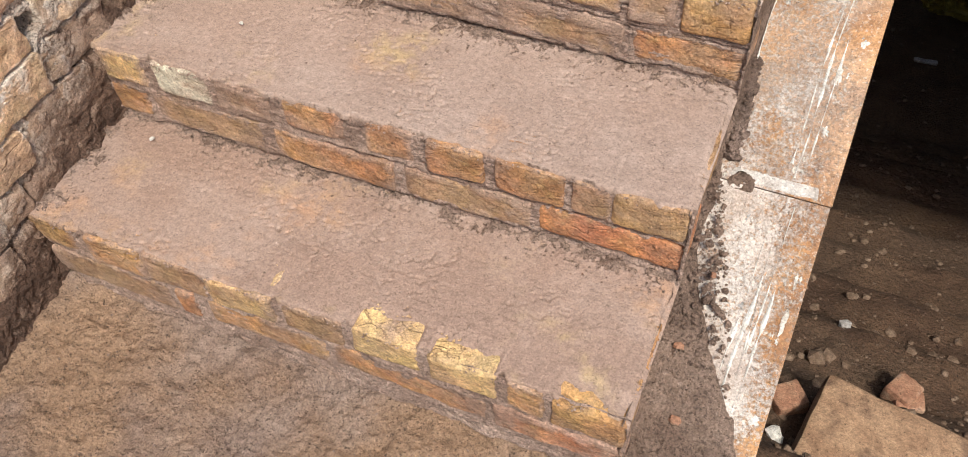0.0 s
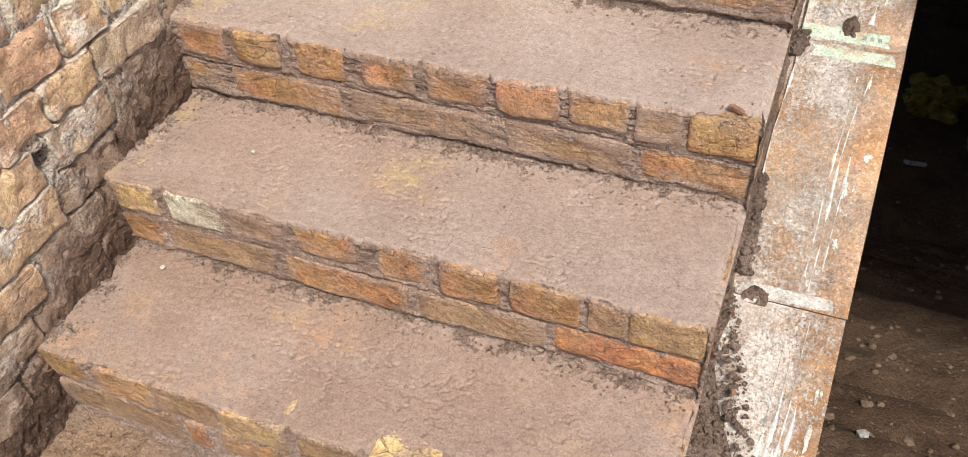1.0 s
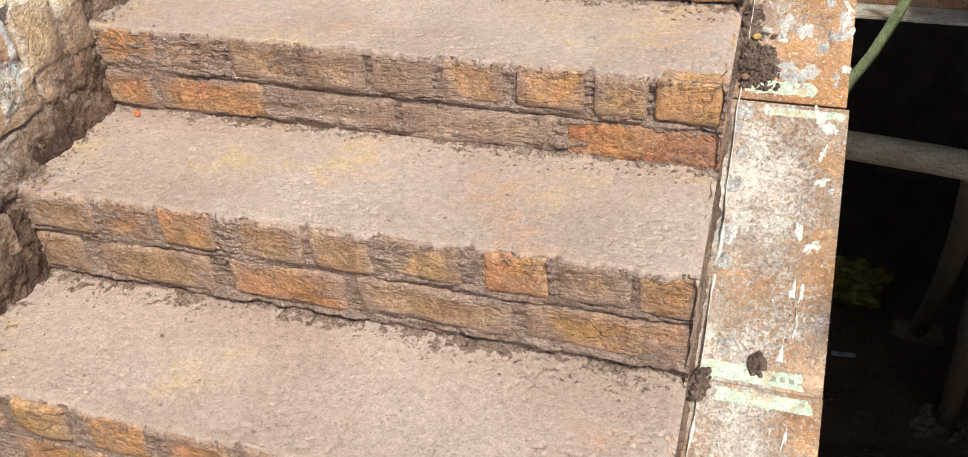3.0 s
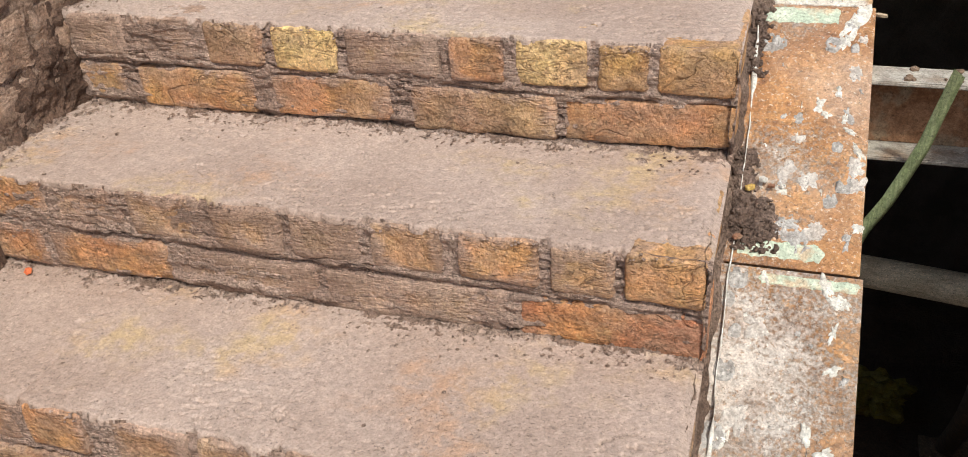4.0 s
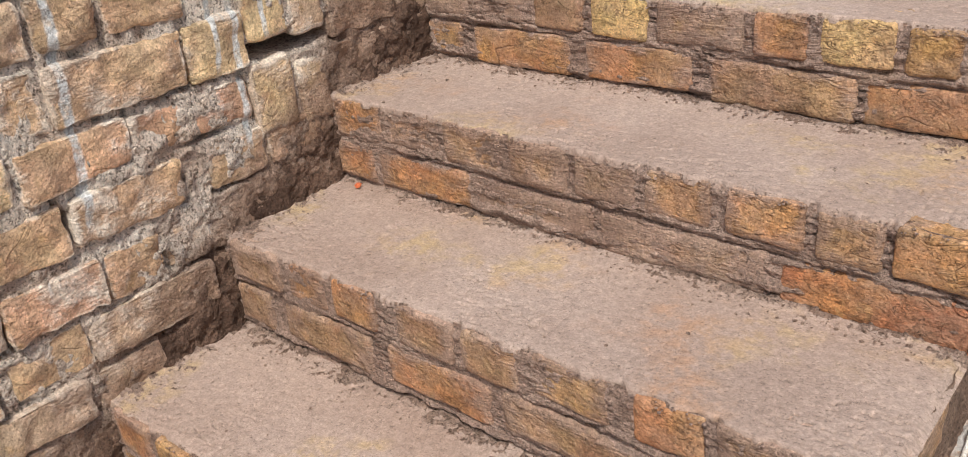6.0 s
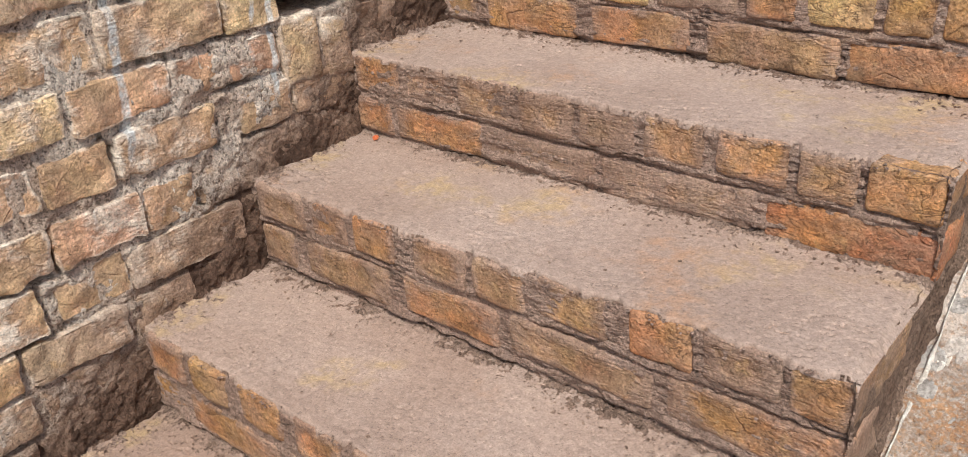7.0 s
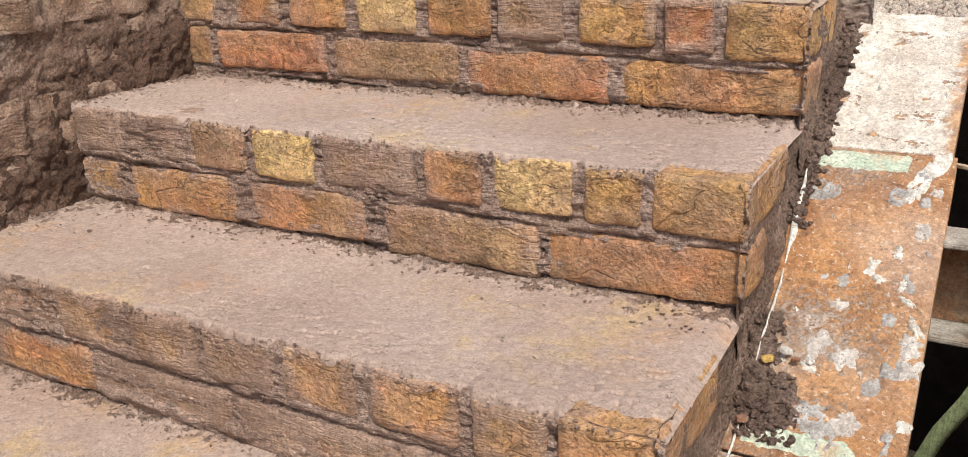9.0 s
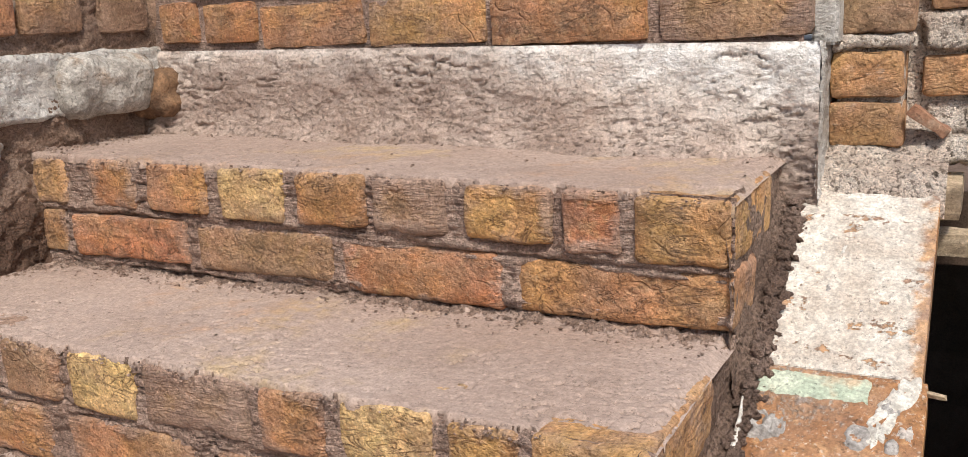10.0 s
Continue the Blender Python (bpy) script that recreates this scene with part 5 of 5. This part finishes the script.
def crumble(name, x0, x1, y0, y1, height, mat, seed, base=plate_z, cell=0.0026, grain=95.0):
    """A lumpy heap with a ragged outline, lying on a sloping plate."""
    xs, ys = np.arange(x0, x1, cell), np.arange(y0, y1, cell)
    U, V = np.meshgrid(xs, ys, indexing="ij")
    P = np.stack([U, V, base(V)], -1)
    u, v = (U - x0) / (x1 - x0) * 2 - 1, (V - y0) / (y1 - y0) * 2 - 1
    q = P * 1.0 + seed * 2.7
    env = 1 - (np.abs(u) ** 2.2 + np.abs(v) ** 2.2) + 0.75 * fbm(q, 26, 3)
    lumps = 1 - np.abs(fbm(q + 4, grain, 3)) * 3.4
    h = height * np.clip(env, -0.35, 1.0) * (0.45 + 0.75 * lumps) + 0.25 * height * fbm(q, grain * 2, 2) * (env > 0)
    P[..., 2] += np.where((np.abs(u) > 0.96) | (np.abs(v) > 0.96), -0.006, h - 0.0005)
    return sheet(name, P, mat)


def mud_heap(y0, y1, x0, x1, n, r0, r1, seed, label):
    heap = tagged(crumble("mud_mound", x0 - 0.012, x1, y0, y1, r1 * 1.2, M_CLOD, seed), label, "mud mound", "mud beside the stair")
    rs = np.random.RandomState(400 + seed)
    spots = []
    for _ in range(n * 4):
        u, v = rs.normal(0, 0.36), rs.uniform(-0.98, 0.98)
        x, y = (x0 + x1) / 2 + u * (x1 - x0) * 0.6, (y0 + y1) / 2 + v * (y1 - y0) / 2
        spots.append((x, y, plate_z(y) + r1 * 0.9 * max(0.1, 1 - abs(u)) * rs.uniform(0.2, 1), rs.uniform(0.25, 0.75) * r1 * rs.rand() ** 0.5 + 0.0015, 0.85))
    clump("clod_layer", spots, M_CLOD, parent=heap, seed=seed, rough=1.1, fine=True, label="wet dark clods of mud")
    return heap


mud_heap(1.37, 1.48, 1.005, 1.038, 45, 0.006, 0.012, 1, "lump of crumbly dark mud on a rusty plate")
mud_heap(1.335, 1.415, 1.014, 1.082, 28, 0.004, 0.007, 2, "spill of dark mud and grit on a plate")
mud_heap(1.60, 2.02, 1.0, 1.032, 110, 0.005, 0.010, 3, "crumbs of dark mud along the stair side")
mud_heap(0.50, 0.62, 1.0, 1.03, 30, 0.006, 0.012, 4, "bead of squeezed dark mud beside a step")
mud_heap(0.60, 0.66, 1.0, 1.022, 14, 0.006, 0.011, 5, "bead of squeezed dark mud beside a step")
mud_heap(0.86, 0.90, 1.005, 1.03, 12, 0.006, 0.012, 6, "bead of squeezed dark mud beside a step")
mud_heap(0.05, 0.30, 1.0, 1.045, 90, 0.005, 0.014, 7, "crumbled mud at the foot of the stair")
tagged(crumble("mud_blob", 1.084, 1.116, 0.903, 0.938, 0.018, M_LUMP, 9), "brown blob of mud on a steel plate", "mud blob")
tagged(crumble("mud_blob", 1.022, 1.072, 0.462, 0.492, 0.016, M_LUMP, 10), "grey mud blob on a plate joint", "mud blob")
for k, (x, y, r) in enumerate(((1.048, 0.94, 0.013), (1.035, 1.66, 0.020), (1.05, 1.665, 0.014), (1.132, 1.665, 0.015), (1.16, 1.70, 0.011), (1.165, 1.66, 0.008), (1.09, 1.375, 0.024), (1.11, 1.355, 0.02), (1.03, 1.30, 0.016),
                              (1.02, 1.27, 0.012), (1.035, 1.23, 0.010), (1.028, 1.18, 0.016), (1.022, 1.10, 0.018), (1.03, 1.06, 0.014), (1.15, 1.50, 0.010), (1.145, 1.42, 0.014), (1.16, 1.44, 0.010))):
    tagged(crumble("cement_blob", x - r, x + r, y - r, y + r, 0.007, M_CEM, 70 + k, cell=0.002, grain=110.0), "dried grey cement blob on a plate", "cement blob", "cement blobs on the plates")
stone("brick_chip", on_plate(1.032, 1.415, 0.016), (0.017, 0.014, 0.009), M_YSHARD, 1, "yellow brick chip on a mud spill", "brick chip", "chips on the plate")
stone("brick_chip", on_plate(1.022, 1.345, 0.014), (0.010, 0.014, 0.008), M_SHARD, 2, "red brick chip on a mud spill", "brick chip", "chips on the plate")
stone("brick_chip", on_plate(1.062, 1.425, 0.010), (0.011, 0.008, 0.006), M_SHARD, 3, "red brick chip on a mud spill", "brick chip", "chips on the plate")
stone("lime_chip", on_plate(1.078, 1.43, 0.006), (0.011, 0.008, 0.006), M_WHITE, 4, "white lime chip on a mud spill", "lime chip", "chips on the plate")
stone("lime_chip", on_plate(1.05, 1.432, 0.012), (0.010, 0.014, 0.007), M_WHITE, 5, "white lime chip on a mud spill", "lime chip", "chips on the plate")
stone("orange_chip", (-0.055, 1.10, 0.862 - 0.172), (0.015, 0.010, 0.008), M_ORANGE, 6, "bright orange brick chip on a tread", "brick chip")
stone("lime_chip", (-0.02, 0.235, 0.163), (0.012, 0.008, 0.006), M_WHITE, 7, "tiny white lime chip on a tread", "lime chip")
stone("lime_chip", (0.115, 0.42, 0.337), (0.008, 0.008, 0.006), M_WHITE, 8, "tiny white lime chip on a tread", "lime chip")
stone("brick_chip", (0.955, 0.585, 0.512), (0.030, 0.010, 0.008), M_SHARD, 12, "red brick splinter on the edge of a tread", "brick chip")


# debris at the head of the plates
def debris_head():
    xs, ys = np.arange(1.03, 1.193, 0.003), np.arange(1.968, 2.12, 0.003)
    U, V = np.meshgrid(xs, ys, indexing="ij")
    P = np.stack([U, V, plate_z(V)], -1)
    P[..., 2] += 0.010 + fbm(P, 24, 4) * 0.012 + fbm(P, 70, 3) * 0.008 - 0.022 * smooth01(0.022, 0.0, V - 1.972 - 0.012 * fbm(P + 4, 22, 3))
    tagged(sheet("mortar_debris", P, M_MORTAR), "broken pale mortar at the head of the plates", "debris", kind="stuff")
    p = block("plank", (0.185, 0.10, 0.022), (1.105, 2.055, 1.118), M_WOOD, 66, radius=0.004, amp=0.004)
    tagged(p, "splintered pale plank end under mortar debris", "plank")
    for k, (x, y, z, s) in enumerate(((1.195, 2.06, 1.108, (0.03, 0.12, 0.045)), (1.225, 2.07, 1.045, (0.09, 0.05, 0.032)))):
        w = block("wood_stub", s, (x, y, z), M_WOOD, 80 + k, radius=0.003, amp=0.002)
        tagged(w, "sawn pale timber stub sticking out under the landing", "timber", "timber stubs")


debris_head()


# ---- crumbs of mud on the treads ----
def tread_crumbs():
    rs = np.random.RandomState(31)
    spots = []
    for i in range(0, 8):
        for _ in range(950 if i else 900):
            x = rs.uniform(X0 + 0.01, X1 - 0.01)
            if i == 0:
                y = rs.uniform(-0.55, 0.0)
                z = FLOOR_Z + 0.006
            else:
                kind_ = rs.rand()
                face = (i - 1) * GOING
                if kind_ < 0.74:
                    y = face + GOING - abs(rs.normal(0, 0.026)) - 0.006
                elif kind_ < 0.90:
                    y = face + rs.uniform(0.01, 0.27)
                    x = X0 + 0.02 + abs(rs.normal(0, 0.03))
                else:
                    y = face + rs.uniform(0.01, 0.27)
                z = float(top_z(i, x)) + 0.0015
                if y > face + GOING - 0.03 and i < 7:
                    z += 0.003 * (y - face - GOING + 0.03) / 0.03
            spots.append((x, y, z, 0.0006 + 0.0022 * rs.rand() ** 4, 0.5))
    tagged(clump("mud_crumbs", spots, M_CRUMB, "stuff", seed=3, rough=1.5), "small crumbs of dark mud on the treads", "mud crumbs")


tread_crumbs()


def ground_crumbs():
    rs = np.random.RandomState(33)
    spots = []
    for _ in range(3200):
        x, y = rs.uniform(X0, 1.2), -0.55 * rs.rand() ** 1.2 - 0.01
        spots.append((x, y, FLOOR_Z + 0.002 + 0.012 * max(0, 0.1 - x), 0.001 + 0.0055 * rs.rand() ** 4, 0.7))
    tagged(clump("mud_crumbs", spots, M_GROUND, "stuff", seed=13, rough=0.9), "small clods of brown mud on the ground", "mud crumbs")
    spots = []
    for _ in range(900):
        y = rs.uniform(-0.05, 0.46)
        u = rs.rand()
        x = 1.0 + 0.2 * u * (1 - max(y, 0) / 0.52)
        spots.append((x, y, max(plate_z(y), FLOOR_Z) + 0.050 * (1 - u), 0.0015 + 0.007 * rs.rand() ** 4, 0.8))
    tagged(clump("mud_crumbs", spots, M_LUMP, "stuff", seed=14, rough=0.9), "clods of mud on the slumped pile", "mud crumbs")


ground_crumbs()
for k, (x, y, s, m) in enumerate(((1.06, 0.10, 0.022, M_SHARD), (1.03, 0.20, 0.018, M_SHARD), (1.05, 0.31, 0.013, M_SHARD), (1.11, 0.05, 0.02, M_SHARD))):
    stone("brick_chip", (x, y, max(plate_z(y), FLOOR_Z) + 0.045), (s, s * 0.8, s * 0.6), m, 200 + k, "red brick chip bedded in slumped mud", "brick chip", "chips in the mud")


def nose_shreds():
    """Curled shreds of mud along the nose of each step."""
    rs = np.random.RandomState(37)
    spots = []
    for i in range(1, 8):
        face = (i - 1) * GOING
        for _ in range(45):
            x = rs.uniform(X0 + 0.03, X1 - 0.02)
            n = rs.randint(2, 5)
            for k in range(n):
                spots.append((x + 0.004 * k * rs.choice((-1, 1)), face - 0.003 + rs.uniform(-0.002, 0.006), float(top_z(i, x)) - 0.003 - 0.005 * k * rs.rand(), rs.uniform(0.0010, 0.0026), 0.7))
    tagged(clump("mud_shreds", spots, M_JOINT, "stuff", seed=5, rough=0.5), "curled shreds of mud along the step edges", "mud shreds")


nose_shreds()


# ---- things in the pit ----
pole = tube("wooden_pole", [(0.7 + 0.12 * k, 2.5 - 0.2 * (0.12 * k - 0.5), 0.0 + 0.006 * math.sin(k)) for k in range(20)], 0.045, M_POLE, sides=16, wob=0.10, seed=2)
tagged(pole, "barkless wooden pole set level across the pit, wood lightened as if lit", "wooden pole")
for k, (a, b) in enumerate((((2.04, 3.88, -1.87), (1.70, 2.42, -0.03)), ((2.09, 3.23, -1.87), (1.80, 2.75, 0.65)))):
    a, b = np.array(a), np.array(b)
    path = [a + (b - a) * t + np.array((0.03 * math.sin(3.0 * t + k), 0, 0)) for t in np.linspace(0, 1, 14)]
    foot_z = a[2]
    prop = tube("wooden_prop", path, 0.046, M_PROP, sides=14, wob=0.12, seed=5 + k, taper=0.15)
    tagged(prop, ("leaning brown wooden prop on a small base board", "crooked brown wooden prop in a heap of mortar")[k], "wooden prop", "props under the formwork")
tagged(block("base_board", (0.24, 0.14, 0.035), (2.04, 3.86, -1.865), M_PROP, 90, radius=0.006), "small brown board under a prop", "board")
tagged(crumble("mortar_mound", 1.96, 2.22, 3.12, 3.36, 0.06, M_STONE, 12, base=lambda y: -1.875 + 0 * y, cell=0.008, grain=25.0), "low heap of brown mortar round a prop", "mortar mound")


def steel_beam():
    root = tagged(new("steel_beam"), "rusty steel beam with a dusty top flange", "steel beam")
    part("web", box_bm(0.9, 2.84, 1.682, 1.690, 0.762, 0.883, 0.001), M_STEEL, root, "dark rusty web")
    part("flange", box_bm(0.9, 2.84, 1.622, 1.690, 0.8835, 0.891, 0.002), M_DUSTY, root, "dusty pale top flange")
    part("flange", box_bm(0.9, 2.84, 1.622, 1.690, 0.754, 0.7615, 0.002), M_DUSTY, root, "dusty bottom flange")
    rs = np.random.RandomState(3)
    clump("debris", [(rs.uniform(1.2, 2.0), rs.uniform(1.63, 1.685), 0.893, rs.uniform(0.003, 0.009), 0.6) for _ in range(60)], M_STONE, parent=root, seed=2)


steel_beam()


def green_strap():
    knots = np.array(((1.19, 1.60, 0.55), (1.219, 1.60, 0.637), (1.246, 1.60, 0.692), (1.264, 1.60, 0.742), (1.282, 1.595, 0.80), (1.291, 1.59, 0.85), (1.305, 1.575, 0.93)))
    pts = [Vector([float(np.interp(t, np.arange(7), knots[:, c])) for c in range(3)]) for t in np.linspace(0, 6, 36)]
    P = []
    for k, p in enumerate(pts):
        w = 0.0115 * (1.0 - 0.1 * k / 35)
        P.append([(p.x - w * 0.8, p.y - 0.002, p.z + w * 0.6), (p.x, p.y - 0.006, p.z + 0.001), (p.x + w * 0.8, p.y - 0.002, p.z - w * 0.6), (p.x, p.y + 0.001, p.z), (p.x - w * 0.8, p.y, p.z + w * 0.6)])
    return tagged(sheet("green_strap", np.array(P), M_LEAF), "dull green strap hooked over a plate corner", "strap")


green_strap()
tagged(stone("splinter", (1.200, 1.725, 0.962), (0.024, 0.007, 0.008), M_WOOD, 14, "small wood splinter at a plate corner"), "small wood splinter at a plate corner", "splinter")


def white_board():
    p, fs = rough_block(0.20, 0.03, 0.30, 5, radius=0.004, amp=0.010, scale=12)
    ob = from_arrays("white_board", p, fs, M_WHITE)
    ob.matrix_basis = pose(1.585, 1.73, 0.712, 0, -24, 4)
    return tagged(ob, "ragged whitewashed board hanging under the steel beam", "board")


white_board()


def sack():
    bm = bmesh.new()
    bmesh.ops.create_icosphere(bm, subdivisions=4, radius=1.0)
    for v in bm.verts:
        c = np.array(v.co)
        r = 0.75 + 1.1 * abs(float(fbm(c[None] + 3, 1.5, 3)[0])) + 0.5 * float(fbm(c[None] + 9, 2.6, 3)[0])
        v.co = Vector((c[0] * 0.17 * r, c[1] * 0.12 * r, c[2] * 0.10 * r))
    ob = part("sack", bm, M_BAG)
    ob.matrix_basis = pose(1.72, 4.10, -1.78, 0, 10, 30)
    return tagged(ob, "crumpled yellow plastic sack on the dirt floor", "sack")


sack()


def cloth_strip(pts, width, label):
    pts = np.array(pts, float)
    t = np.linspace(0, len(pts) - 1, 40)
    path = np.stack([np.interp(t, np.arange(len(pts)), pts[:, k]) for k in range(3)], -1)
    path[:, 2] += 0.012 * np.sin(t * 4) + 0.015
    d = np.gradient(path, axis=0)
    s = np.stack([-d[:, 1], d[:, 0], 0.6 * np.sin(t * 3) * np.linalg.norm(d, axis=1)], -1)
    s /= np.linalg.norm(s, axis=1, keepdims=True)
    P = np.stack([path + s * width * k + np.array((0, 0, h)) for k, h in ((-1, 0), (0, 0.006), (1, 0), (0, -0.002))], 1)
    return tagged(sheet("cloth_strip", P, M_CLOTH), label, "cloth strip", "cloth scraps in the pit")


cloth_strip([(1.62, 2.62, -1.69), (1.78, 2.74, -1.77), (1.95, 2.82, -1.82), (2.12, 2.95, -1.85), (2.25, 2.98, -1.86), (2.22, 2.88, -1.85)], 0.018, "twisted grey cloth strip on the dirt")
cloth_strip([(1.62, 2.66, -1.70), (1.75, 2.58, -1.68), (1.88, 2.60, -1.70), (1.92, 2.70, -1.76)], 0.012, "twisted grey cloth strip on the dirt")
cloth_strip([(1.80, 2.70, -1.75), (1.92, 2.82, -1.83), (1.86, 2.72, -1.77)], 0.026, "crumpled grey cloth scrap on the dirt")
cloth_strip([(1.95, 2.52, -1.64), (2.08, 2.44, -1.60), (2.16, 2.50, -1.62)], 0.03, "crumpled grey cloth scrap on the dirt")
tagged(block("brick", (0.23, 0.11, 0.075), (1.96, 2.66, -1.70), M_BRICK, 333, color=(0.2, 0.12, 0.08, 0.3), turn=20), "loose dusty brick lying in the dirt", "brick")
tagged(block("concrete_stick", (0.12, 0.03, 0.02), (1.665, 3.58, -1.85), M_CEM, 334, turn=5), "small pale stick of mortar on the dirt", "mortar piece")


def rubble():
    rs = np.random.RandomState(51)
    spots = []
    for _ in range(3000):
        y = 0.25 + 3.6 * rs.rand() ** 2.2
        x = rs.uniform(1.15, 2.4)
        spots.append((x, y, 0.0, 0.002 + 0.013 * rs.rand() ** 6, 0.6))
    hs = pit_height(np.array([s[0] for s in spots]), np.array([s[1] for s in spots]))
    spots = [(s[0], s[1], float(h) + 0.002, s[3], s[4]) for s, h in zip(spots, hs)]
    tagged(clump("rubble", spots, M_STONE, "stuff", seed=8), "scattered grey and brown stone chips on the dirt", "rubble")


rubble()
slab = block("stone_slab", (0.62, 0.30, 0.12), (1.585, 0.255, -0.285), M_SLAB, 44, turn=-10, radius=0.014, amp=0.006, cell=0.016, tilt=1)
tagged(slab, "dusty brown stone slab bedded in the dirt", "stone slab")
for k, (x, y, s, t) in enumerate(((1.49, 0.60, (0.07, 0.06, 0.045), 62), (1.505, 0.58, (0.065, 0.055, 0.035), 12), (1.25, 0.41, (0.07, 0.06, 0.05), 40))):
    tagged(block("brick_bat", s, (x, y, pit_z(x, y) + s[2] * 0.35), M_SHARD, 45 + k, turn=t, radius=0.007, amp=0.0045, scale=22.0, cell=0.007, tilt=8 - 5 * k),
           ("broken brick lump lying on rubble", "small broken brick lump on rubble", "red broken brick beside the plate foot")[k], "broken brick", "broken bricks")
for k, (x, y, s, m, text) in enumerate(((1.306, 0.64, 0.045, M_STONE, "grey stone chip on dirt"), (1.33, 0.65, 0.035, M_STONE, "grey stone chip on dirt"), (1.24, 0.32, 0.04, M_WHITE, "white stone chip beside the plate foot"),
                                       (1.44, 0.475, 0.03, M_STONE, "grey stone chip on dirt"), (1.36, 0.80, 0.03, M_CEM, "grey stone chip on dirt"), (1.50, 0.43, 0.03, M_STONE, "grey stone chip on dirt"),
                                       (1.42, 0.42, 0.022, M_STONE, "grey stone chip on dirt"), (1.25, 0.31, 0.025, M_WHITE, "white stone chip beside the plate foot"))):
    stone("stone_chip", (x, y, pit_z(x, y) + s * 0.2), (s, s * 0.8, s * 0.65), m, 21 + k, text, "stone", "stone chips")
